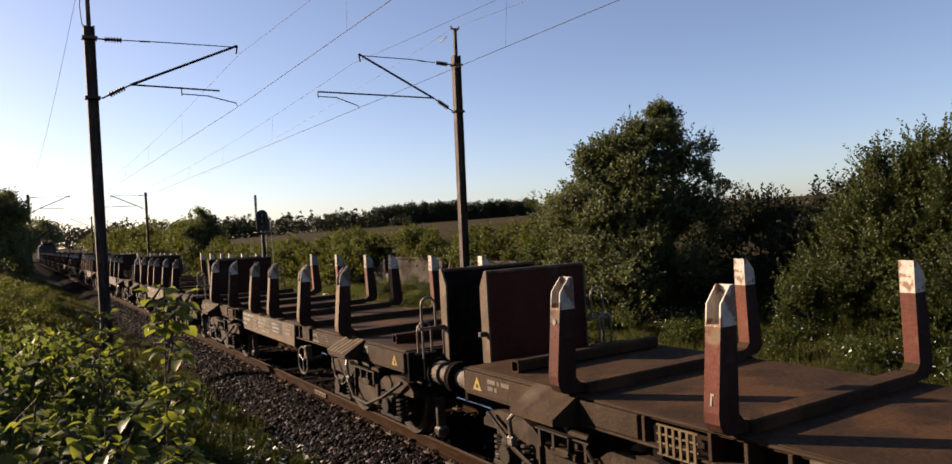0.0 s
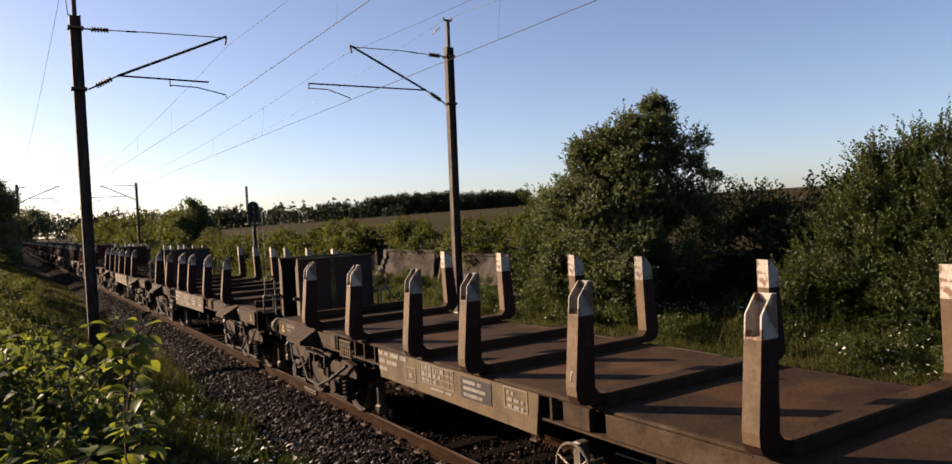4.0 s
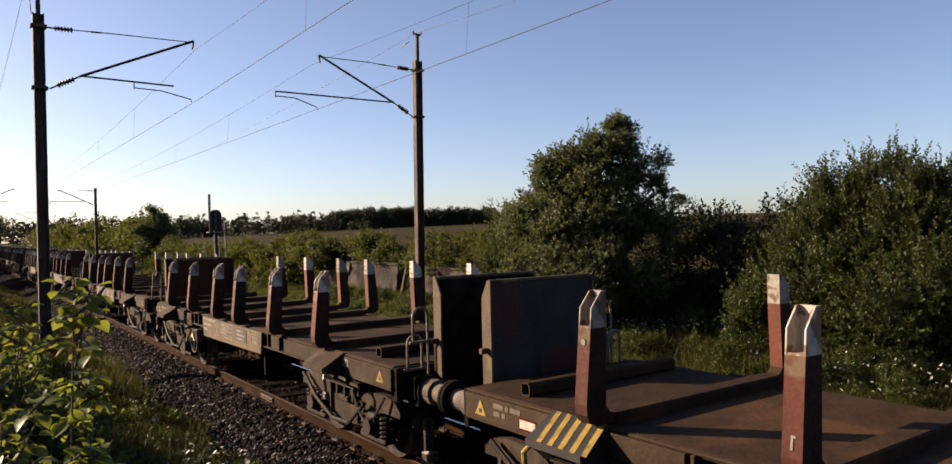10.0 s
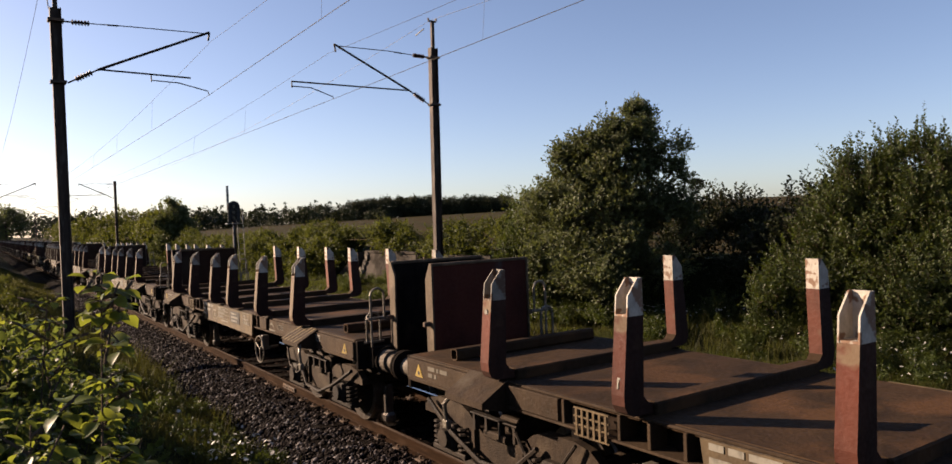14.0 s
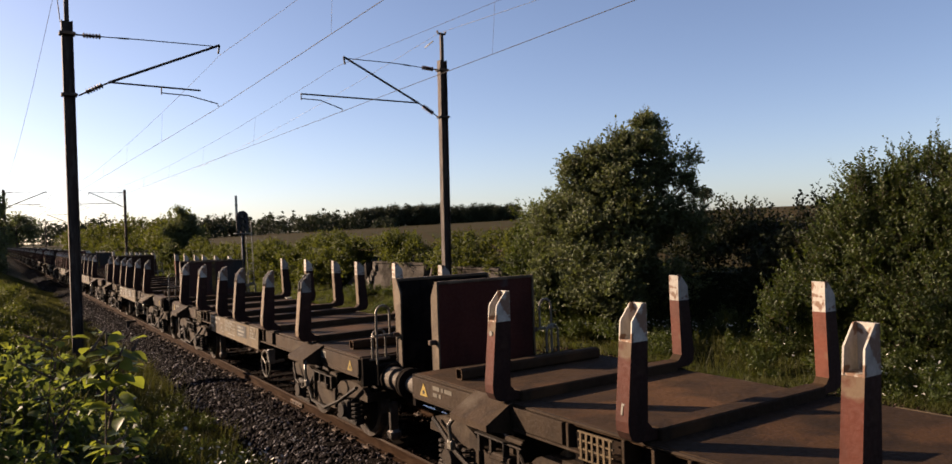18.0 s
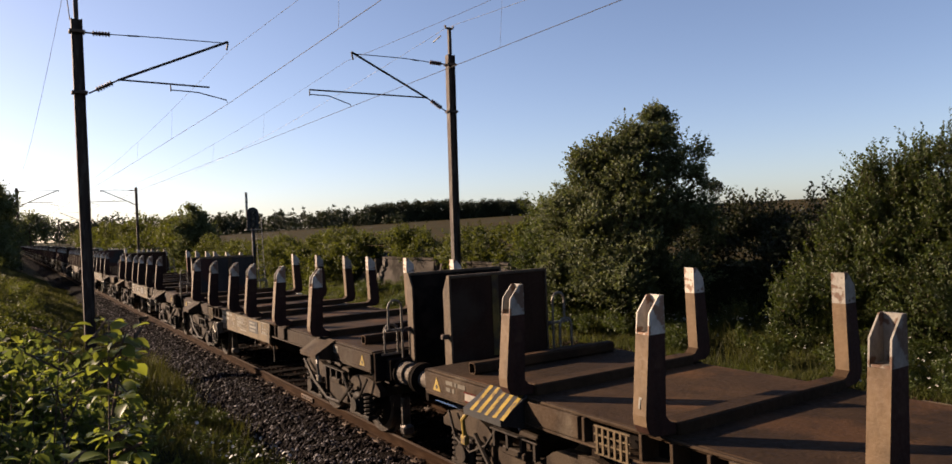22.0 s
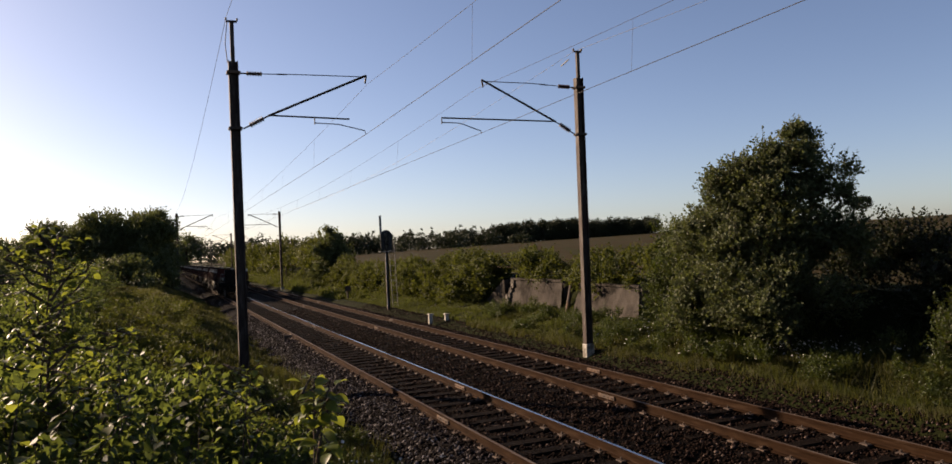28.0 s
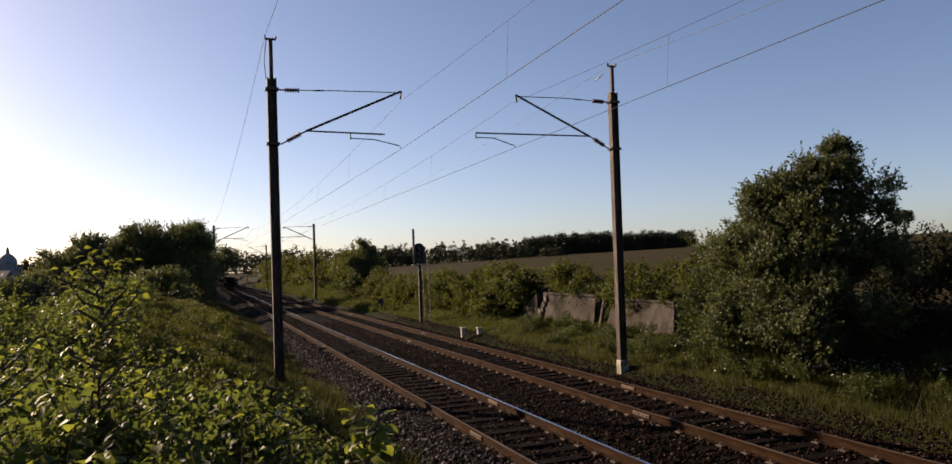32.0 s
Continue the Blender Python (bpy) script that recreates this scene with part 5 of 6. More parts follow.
part("wire_span", Build().tube([(1.62, 19.8, 9.25), (1.56, 19.8, 8.7), (1.6, 19.8, 8.2)], 0.012, 5), M["wire"], stay)

# ---- signal ----
sig = thing("railway_signal", "black three-lamp railway signal on a slim grey post with a ladder", "signal", at=pose(12.02, 42.0, 0))
b = Build().box(-0.09, -0.07, -0.07, 0.07, -0.3, 3.3, 0.004).box(0.07, 0.09, -0.07, 0.07, -0.3, 3.3, 0.004).box(-0.07, 0.07, -0.01, 0.01, -0.3, 3.3)
part("post", b, M["mast"], sig, "dark rusty channel post")
part("post_stripe", Build().box(-0.1, -0.05, -0.085, -0.072, 0.0, 3.1, 0.002), M["white_post"], sig, "pale painted stripe")
head = Build().prism([(-0.34, 3.3), (0.34, 3.3), (0.34, 4.15)] + [(0.34 * math.cos(a), 4.15 + 0.34 * math.sin(a)) for a in np.linspace(0.3, 2.84, 8).tolist()] + [(-0.34, 4.15)], 1, -0.06, -0.02)
hd = part("head", head, M["signal_black"], sig, "round-topped black target plate")
for z in (3.52, 3.85, 4.18):
    part("lamp_hood", Build().tube([(0, -0.06, z), (0, -0.26, z)], [0.14, 0.13], 16, caps=False), M["signal_black"], hd)
    part("lens", Build().tube([(0, -0.065, z), (0, -0.08, z)], [0.12, 0.1], 16), M["glass_lens"], hd, "dark unlit glass lens")
part("lamp_case", Build().box(-0.2, 0.2, -0.02, 0.2, 3.35, 4.35, 0.02), M["signal_black"], sig)
part("platform", Build().box(-0.38, 0.42, -0.1, 0.5, 3.2, 3.24, 0.01), M["galvanised"], sig)
for dx, rise in ((0.3, 0.34), (0.62, 0.34)):
    part("ladder_rail", Build().tube([(dx, 0.15, -0.2), (dx - rise * 0.3, 0.15, 3.9)], 0.022, 6), M["galvanised"], sig)
for k in range(13):
    part("ladder_rung", Build().tube([(0.3 - 0.0073 * k, 0.15, 0.05 + 0.29 * k), (0.62 - 0.0073 * k, 0.15, 0.05 + 0.29 * k)], 0.015, 5), M["galvanised"], sig)
part("mast_plate", Build().box(-0.36, -0.22, 0.05, 0.08, 3.9, 5.35, 0.01), M["white_post"], sig, "tall narrow white plate rising behind the head")

# ---- trackside posts ----
for x, y, tall in ((11.4, 32.9, 0.42), (12.1, 32.6, 0.4)):
    p = thing("marker_post", "small white concrete trackside marker post", "post", "marker posts", at=pose(x, y, -0.3))
    part("post", Build().box(-0.09, 0.09, -0.09, 0.09, 0, tall, 0.02).box(-0.12, 0.12, -0.12, 0.12, tall, tall + 0.06, 0.015), M["white_post"], p)
p = thing("distance_post", "small dark post in the far verge", "post", at=pose(12.4, 54.0, -0.3))
part("post", Build().box(-0.06, 0.06, -0.06, 0.06, 0, 1.1, 0.015), M["rust_dark"], p)
part("plate", Build().box(-0.2, 0.2, -0.075, -0.06, 0.75, 1.15, 0.01), M["rust_dark"], p, "dark back of a small plate")
p = thing("cable_box", "small pale cable post beside the near rail", "post", at=pose(4.2, 29.6, -0.25))
part("post", Build().box(-0.05, 0.05, -0.05, 0.05, 0, 0.32, 0.01).box(-0.05, 0.28, -0.06, 0.06, 0.26, 0.34, 0.01), M["concrete"], p)
p = thing("concrete_block", "pale concrete slab lying in the verge", "slab", at=pose(13.2, 4.9, -0.1, 4, 3, 30))
part("block", Build().box(-0.35, 0.35, -0.14, 0.14, 0, 0.16, 0.02), M["white_post"], p)

# ---- retaining wall ----
wall = thing("retaining_wall", "old stained concrete retaining wall under the hedge", "wall")
for y0, y1, z1 in ((28.0, 33.8, 1.5), (22.3, 27.2, 1.42)):
    b = Build()
    ny, nz = 12, 6
    for i in range(ny + 1):
        for j in range(nz + 1):
            f, g = i / ny, j / nz
            y = y0 + (y1 - y0) * f
            b.v.append((15.55 + 0.5 * g + 0.03 * math.sin(7.3 * i + 3 * j) * g, y + (0.45 * g if f == 0 else -0.25 * g if f == 1 else 0), -0.25 + (z1 + 0.25) * g + 0.02 * math.sin(5 * i)))
    for i in range(ny):
        for j in range(nz):
            a = i * (nz + 1) + j
            b.f.append((a, a + 1, a + nz + 2, a + nz + 1))
            b.m.append(0)
    b.box(16.05, 17.2, y0 + 0.3, y1 - 0.2, -0.3, z1 - 0.02)
    part("panel", b, M["concrete"], wall, "stained sloping concrete face")
    part("coping", Build().box(15.98, 16.5, y0 + 0.4, y1 - 0.2, z1 - 0.02, z1 + 0.08, 0.02), M["concrete"], wall)
part("wing_wall", Build().prism([(33.7, -0.3), (37.2, -0.3), (36.8, 0.1), (33.9, 1.52)], 0, 15.75, 16.6), M["concrete"], wall)
chips = np.random.default_rng(36)
for k in range(16):
    g = (k + chips.uniform(0, 0.6)) / 16
    w = chips.uniform(0.08, 0.17)
    b = Build().prism([(-w, -w * 0.7), (w * 0.8, -w), (w, w * 0.5), (w * 0.1, w), (-w * 0.9, w * 0.6)], 0, -0.09, 0.05)
    o = part("rubble_stone", b, M["chalk"], wall)
    o.location = (15.53 + 0.5 * g, 33.62 - 0.45 * g + chips.uniform(-0.18, 0.12), -0.05 + 1.5 * g)
    o.rotation_euler = (chips.uniform(-3, 3), 0, chips.uniform(-0.3, 0.3))
part("drain_pipe", Build().tube([(15.65, 27.65, -0.2), (16.05, 27.65, 1.5)], 0.09, 10), M["rust_dark"], wall)

# ---- plants ----


def plant(name, label, category, blobs, boughs, twigs, length, leaf, material, seed, trunk=None, group="", limbs=0, rise=0.5, tight=0.32, thick=0.004, shoots=(), slim=0.6, kind=""):
    """A trunk with limbs, and a crown of many small leaves on twigs, gathered in boughs."""
    r = np.random.default_rng(seed)
    ob = thing(name, label, category, group, kind)
    if trunk:
        x, y, top, rad = trunk
        z = float(ground_height(x, y)) - 0.15
        b = Build().tube([(x, y, z), (x + 0.05, y, z + (top - z) * 0.4), (x - 0.05, y + 0.08, z + (top - z) * 0.75), (x, y, top)], [rad, rad * 0.75, rad * 0.5, rad * 0.2], 9)
        for k in range(limbs):
            bl = blobs[k % len(blobs)]
            h = z + (top - z) * r.uniform(0.25, 0.7)
            a = Vector((x, y, h))
            c = Vector((bl[0] + r.uniform(-0.6, 0.6) * bl[3], bl[1] + r.uniform(-0.6, 0.6) * bl[4], bl[2] + r.uniform(-0.2, 0.6) * bl[5]))
            b.tube([a, a.lerp(c, 0.5) + Vector((r.normal() * 0.12, r.normal() * 0.12, 0.15)), c], [rad * 0.4, rad * 0.22, rad * 0.06], 6)
        part("trunk", b, M["bark"], ob, smooth=True)
    sets = [twiggy(r, blobs, boughs, twigs, length, leaf, rise, tight)]
    for blob, n, m, far, up in shoots:
        sets.append(twiggy(r, [blob], n, m, far, leaf, up, 0.4, 0.0))
    pts, way, out, stems = (np.concatenate(q) for q in zip(*sets))
    keep = pts[:, 2] > ground_height(pts[:, 0], pts[:, 1]) + 0.02
    part("crown", leaves("crown", pts[keep], leaf, M[material], r, 0.3, slim, out[keep] * 1.1, way[keep]), None, ob)
    if thick:
        keep = stems[:, :, 2].min(1) > ground_height(stems[:, 0, 0], stems[:, 0, 1])
        tagged(part("twig_work", stem_mesh("twig_work", stems[keep], thick, M["bark"]), None, ob), kind="stuff")
    return ob


plant("broadleaf_tree", "round-crowned dark green tree beside the far track", "tree",
      [(14.15, 14.85, 4.0, 1.2, 1.2, 1.0), (14.75, 14.15, 4.0, 1.15, 1.05, 1.0), (13.5, 15.9, 2.9, 1.1, 1.2, 1.0), (14.3, 14.7, 2.6, 1.8, 1.7, 1.2), (14.75, 14.2, 5.0, 0.8, 0.8, 0.6), (14.95, 14.0, 5.5, 0.4, 0.4, 0.3),
       (13.5, 15.0, 1.5, 1.5, 1.8, 1.2), (13.9, 13.6, 1.3, 1.6, 1.4, 1.1), (15.4, 13.45, 3.8, 0.65, 0.65, 0.8), (14.9, 13.9, 4.75, 0.6, 0.6, 0.5), (13.75, 15.4, 4.2, 0.7, 0.7, 0.6), (15.4, 13.4, 2.6, 0.9, 0.9, 0.9)],
      300, 46, 0.46, 0.085, "leaf_tree", 21, (14.5, 14.4, 5.0, 0.17), limbs=40, rise=0.55, tight=0.26,
      shoots=[((14.6, 14.35, 4.9, 0.9, 0.9, 0.5), 18, 10, 0.6, 1.1), ((15.4, 13.4, 4.4, 0.6, 0.6, 0.6), 12, 10, 0.55, 0.7), ((13.8, 15.4, 3.3, 0.8, 0.9, 0.6), 14, 10, 0.55, 0.6)])
plant("wild_bush", "bushy green shrub with feathery shoots by the wall", "bush",
      [(13.7, 16.8, 1.4, 1.1, 1.2, 1.4), (14.2, 18.0, 1.0, 1.0, 1.1, 1.1), (14.5, 18.2, 2.3, 0.8, 0.9, 0.9), (13.3, 15.8, 0.8, 1.0, 1.0, 0.9)], 130, 55, 0.45, 0.075, "leaf_bush", 22, (14.2, 17.6, 3.0, 0.06), limbs=12, group="trackside bushes", rise=0.6,
      shoots=[((14.6, 18.6, 2.9, 0.6, 0.6, 0.35), 12, 5, 1.1, 1.1)])
plant("wild_bush", "tall dense green shrub with upright feathery tops", "bush",
      [(15.0, 7.7, 2.4, 1.25, 1.2, 1.2), (15.2, 6.6, 2.6, 1.0, 1.1, 1.1), (14.7, 8.3, 1.5, 1.2, 1.3, 1.15), (15.0, 6.2, 1.3, 1.6, 1.7, 1.2), (14.3, 9.2, 0.9, 1.0, 1.0, 0.8)],
      190, 60, 0.55, 0.062, "leaf_bush", 23, (14.9, 7.6, 3.0, 0.1), limbs=16, group="trackside bushes", rise=1.1,
      shoots=[((14.9, 7.9, 3.4, 0.6, 0.6, 0.3), 18, 9, 0.9, 2.2), ((15.1, 7.2, 3.7, 0.7, 0.7, 0.3), 16, 9, 0.85, 2.2), ((15.2, 6.3, 3.4, 0.7, 0.7, 0.3), 12, 9, 0.85, 2.2)])
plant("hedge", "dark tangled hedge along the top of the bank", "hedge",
      [(17.6 + 0.5 * math.sin(k * 1.7), (13.3 if k == 1 else 16 - 2.0 * k), (1.65 if k < 5 else 1.85) + 0.15 * math.sin(k * 2.3), 1.5, 1.7, (1.35 if k < 5 else 1.45) + 0.15 * math.sin(k * 1.1)) for k in range(13)], 360, 36, 0.55, 0.1, "leaf_shaded", 24, (17.6, 12.0, 3.0, 0.06), limbs=8, group="hedges", rise=0.6,
      shoots=[((17.6, 13.0, 2.8, 0.9, 1.0, 0.3), 6, 5, 0.9, 1.5), ((17.6, 10.8, 2.9, 0.9, 1.0, 0.3), 8, 6, 0.9, 1.5)])
plant("hedge", "sunlit green hedge above the retaining wall", "hedge",
      [(17.0 + 0.5 * math.sin(k * 2.1), 21.5 + 1.9 * k, 1.85 + 0.25 * math.sin(k * 1.3), 1.2, 1.4, 0.8 + 0.25 * math.sin(k * 2.7)) for k in range(13)]
      + [(16.2, 24.5, 1.35, 0.5, 1.6, 0.4), (16.2, 31.5, 1.45, 0.5, 1.8, 0.4)], 210, 34, 0.5, 0.12, "leaf_far", 25, (17.0, 30, 2.2, 0.05), limbs=10, group="hedges", rise=0.6, thick=0)
plant("hedge", "leafy green hedge between the field and the track", "hedge",
      [(15.6 + 0.8 * math.sin(k * 1.9), 37.0 + 3.1 * k, 1.1 + 0.3 * math.sin(k * 1.7), 1.5, 2.0, 1.2 + 0.35 * math.sin(k * 2.2)) for k in range(15)]
      + [(14.9, 37.5 + 3.2 * k, 0.6, 0.9, 1.7, 0.8) for k in range(11)], 460, 36, 0.6, 0.15, "leaf_far", 26, (15.7, 52, 1.8, 0.05), limbs=10, group="hedges", rise=0.8, thick=0)
plant("conifer_tree", "dark ragged tree with a leaning tip in the hedge", "tree",
      [(15.6, 73, 1.6, 2.4, 2.2, 1.6), (15.6, 73, 3.0, 1.9, 1.8, 1.2), (15.5, 73, 4.1, 1.35, 1.3, 0.9), (15.3, 73, 4.9, 0.8, 0.8, 0.6), (15.1, 73, 5.4, 0.4, 0.4, 0.4), (14.0, 73, 3.6, 0.5, 0.5, 0.7)], 110, 30, 0.6, 0.2, "leaf_tree", 27, (15.6, 73, 5.0, 0.12), limbs=8, thick=0,
      shoots=[((15.1, 73, 5.2, 0.5, 0.5, 0.3), 6, 6, 0.8, 0.9)])
plant("hedge", "line of young trees along the far track", "hedge",
      [(15.2 + 1.0 * math.sin(k * 1.3), 76 + 6.5 * k, 2.4 + 0.6 * math.sin(k * 1.9), 2.3, 3.8, 2.5 + 0.6 * math.sin(k * 2.6)) for k in range(18)], 260, 34, 0.9, 0.34, "leaf_far", 28, (15.2, 102, 3.4, 0.08), limbs=12, group="hedges", rise=0.8, thick=0)
plant("thicket", "big dark thicket of trees on the near bank", "thicket",
      [(-0.9, 74, 4.0, 2.2, 4.0, 3.4), (-3.6, 76, 4.5, 2.6, 4.0, 3.5), (-6.4, 76, 4.2, 2.4, 4.0, 3.4), (-9.2, 74, 3.6, 2.2, 3.5, 3.0), (-11.8, 72, 3.0, 1.9, 3.0, 2.6), (-0.6, 88, 5.0, 2.0, 4.0, 3.4), (-3.0, 60, 1.7, 2.4, 2.2, 1.5), (-7.0, 58, 1.6, 2.8, 2.4, 1.7), (-10.5, 55, 1.5, 2.0, 2.4, 1.8),
       (-0.6, 70, 1.6, 1.7, 2.5, 1.7), (-2.6, 68, 1.6, 1.8, 2.5, 1.9), (-0.2, 78, 1.2, 1.2, 3.0, 1.9), (-0.4, 92, 1.5, 1.4, 5.0, 2.2), (-0.4, 104, 1.5, 1.4, 5.0, 2.4), (-0.9, 73, 6.6, 1.2, 1.5, 1.3)],
      520, 44, 0.9, 0.22, "leaf_tree", 29, (-3.5, 76, 5.6, 0.16), limbs=14, rise=0.6, tight=0.28, thick=0,
      shoots=[((-9.5, 73, 6.0, 1.6, 1.5, 0.6), 8, 10, 1.3, 1.6), ((-0.9, 76, 7.0, 1.2, 1.5, 0.6), 8, 10, 1.2, 1.6), ((-6.0, 76, 7.0, 1.4, 1.5, 0.6), 8, 10, 1.2, 1.6)])
# unseen from the camera; added to cast shade on the far wagons
plant("far_trees", "added row of trees hidden behind the thicket, shading the far train", "trees", [(-3.2 + 0.8 * math.sin(k * 1.7), 100 + 8.5 * k, 3.6, 3.2, 5, 3.6 + 0.7 * math.sin(k * 2.1)) for k in range(18)], 260, 26, 1.3, 0.6, "wood_far", 35, thick=0, tight=0.45, kind="stuff")
plant("broadleaf_tree", "round tree far along the line", "tree", [(6.5, 235, 6.0, 5.5, 5, 4.5), (3.0, 240, 4.0, 4, 4, 3.5)], 120, 24, 1.4, 0.6, "leaf_tree", 30, (6.5, 235, 7, 0.3), limbs=6, thick=0)
plant("far_trees", "band of trees closing the far end of the line", "trees", [(-60 + 7.5 * k, 330 + 20 * math.sin(k), 4.5, 7, 7, 6.0 + 1.6 * math.sin(k * 2.1)) for k in range(30)], 420, 26, 2.2, 1.1, "wood_far", 31, thick=0, tight=0.45, kind="stuff")

# woods on the crest of the field
r = np.random.default_rng(32)
wood = []
for k in range(95):
    bearing = radians(14.5 + 22.5 * k / 95 + r.uniform(-0.15, 0.15))
    dist = 430 + r.uniform(-12, 12)
    x, y = dist * math.sin(bearing), dist * math.cos(bearing)
    z = float(ground_height(x, y))
    deg = math.degrees(bearing)
    tall = (8.5 + r.uniform(-2.2, 2.4)) if deg < 23.0 else 6.0 if deg < 24.2 else (11.0 + r.uniform(-0.8, 0.8)) if deg < 31 else 9.0 + r.uniform(-1.5, 1.5)
    wide = 1.5 if deg < 23 else 3.2
    wood.append((x, y, z + tall * 0.55, wide, wide, tall * 0.45))
    wood.append((x, y, z + tall * 0.12, wide * 1.9, wide, tall * 0.34))
    if deg < 23:
        wood.append((x, y, z + tall * 1.05, 0.45, 0.45, tall * 0.16))
tagged(plant("far_wood", "dark wood on the crest of the field", "wood", wood, 3600, 13, 1.4, 0.8, "wood_far", 33, thick=0, tight=0.5), kind="stuff")
plant("broadleaf_tree", "lone small round tree on the field's crest", "tree", [(187, 152.5, 11.2, 2.6, 2.6, 2.2)], 40, 20, 0.9, 0.4, "wood_far", 34, (187, 152.5, 11, 0.25), limbs=3, thick=0)

# foreground of the bank: brambles and nettles
r = np.random.default_rng(41)
bramble = []
for k in range(60):
    a, d = radians(-28 + 33 * r.uniform(0, 1)), r.uniform(2.3, 6.8)
    x, y = d * math.sin(a), d * math.cos(a)
    tall = (0.95 if d < 3.2 else 1.3 if a < radians(-9) else 1.12) * (1 - 0.45 * smooth(0.15, 0.6, x)) + r.uniform(-0.22, 0.1)
    z = float(ground_height(x, y))
    bramble.append((x, y, z + tall * 0.45, r.uniform(0.4, 0.6), r.uniform(0.4, 0.6), tall * 0.45))
pts, way, out, stems = twiggy(r, bramble, 380, 16, 0.32, 0.066, 0.8, 0.4)
keep = pts[:, 2] > ground_height(pts[:, 0], pts[:, 1]) + 0.02
tagged(new("bramble_patch", leaves("bramble_patch", pts[keep], 0.066, M["leaf_bramble"], r, 0.4, 0.66, out[keep] * 0.6, way[keep])), "tangled sunlit brambles and nettles on the bank", "brambles", kind="stuff")
tagged(new("bramble_stems", stem_mesh("bramble_stems", stems, 0.0022, M["bark"])), "thin brown stems of the brambles on the bank", "brambles", kind="stuff")
plant("wild_bush", "dense bramble bushes along the top of the near bank", "bush",
      [(-1.75, 9.2, 1.7, 0.6, 1.2, 0.65), (-2.2, 10.5, 1.85, 0.7, 1.4, 0.8), (-3.2, 11.5, 2.0, 1.0, 1.6, 0.9), (-4.4, 12.5, 1.9, 1.0, 1.6, 0.9), (-2.1, 13.2, 1.8, 0.7, 1.3, 0.8), (-2.3, 16.0, 1.85, 0.8, 1.5, 0.85), (-2.6, 19.5, 1.8, 0.9, 2.0, 0.9), (-2.9, 25.0, 1.7, 1.0, 2.5, 1.0), (-3.3, 32.0, 1.7, 1.1, 3.0, 1.1), (-3.6, 40.0, 1.7, 1.2, 3.5, 1.2)],
      230, 44, 0.4, 0.065, "leaf_bramble", 42, group="trackside bushes", rise=0.6, thick=0.003)
low = []
for k in range(190):
    x, y = r.uniform(-3.6, 0.7), 6.5 + 34 * r.uniform(0, 1) ** 1.4
    z = float(ground_height(x, y))
    low.append((x, y, z + 0.08, r.uniform(0.35, 0.7), r.uniform(0.4, 0.9), r.uniform(0.12, 0.26)))
pts, way, out, stems = twiggy(r, low, 430, 30, 0.22, 0.07, 0.5, 0.5)
keep = pts[:, 2] > ground_height(pts[:, 0], pts[:, 1]) + 0.01
tagged(new("ground_cover", leaves("ground_cover", pts[keep], 0.07, M["leaf_far"], r, 0.5, 0.6, out[keep] * 0.5, way[keep])), "low leafy weeds covering the bank", "weeds", kind="stuff")


def broad_leaf_shape():
    """A pointed oval leaf of length 1 along +y, folded at its midrib."""
    v, f = [], []
    for i, (y, w, z) in enumerate(((0.0, 0.02, 0.0), (0.15, 0.27, 0.03), (0.38, 0.4, 0.04), (0.66, 0.33, 0.0), (0.88, 0.13, -0.07), (1.0, 0.0, -0.12))):
        v += [(-w, y, z + w * 0.3), (0, y, z), (w, y, z + w * 0.3)]
        if i:
            a = 3 * i
            f += [(a - 3, a - 2, a + 1, a), (a - 2, a - 1, a + 2, a + 1)]
    return np.array(v), np.array(f)


LEAF_V, LEAF_F = broad_leaf_shape()


def sapling(name, label, stems, leaf, seed, material="leaf_near", group="saplings", thick=0.005):
    """Leaning stems (foot, tip) with large single leaves set along them."""
    r = np.random.default_rng(seed)
    ob = thing(name, label, "sapling", group)
    V, F = [], []
    b = Build()
    for foot, tip, count in stems:
        foot, tip = np.array(foot, float), np.array(tip, float)
        bend = (foot + tip) / 2 + r.normal(size=3) * 0.06
        path = [tuple(foot), tuple(bend), tuple(tip)]
        b.tube(path, [thick, thick * 0.75, thick * 0.35], 6)
        for k in range(count):
            f = 0.25 + 0.75 * (k + r.uniform(0, 0.6)) / count
            at = (1 - f) ** 2 * foot + 2 * f * (1 - f) * bend + f * f * tip
            a = k * 2.4 + r.uniform(-0.5, 0.5)
            d = unit(np.array([math.cos(a), math.sin(a), r.uniform(-0.75, 0.35)]))
            up = unit(np.array([r.normal() * 0.35, r.normal() * 0.35, 1.0]))
            side = unit(np.cross(d, up))
            up = np.cross(side, d)
            L = leaf * r.uniform(0.6, 1.2)
            n = len(V) * len(LEAF_V)
            V.append(at + (LEAF_V[:, :1] * side + LEAF_V[:, 1:2] * d + LEAF_V[:, 2:] * up) * L + d * 0.02)
            F.append(LEAF_F + n)
    tagged(part("stem", b, M["bark"], ob), kind="stuff")
    part("foliage", array_mesh("foliage", np.concatenate(V), np.concatenate(F), M[material]), None, ob)
    return ob


def bank(x, y, up=0.0):
    return (x, y, float(ground_height(x, y)) + up)


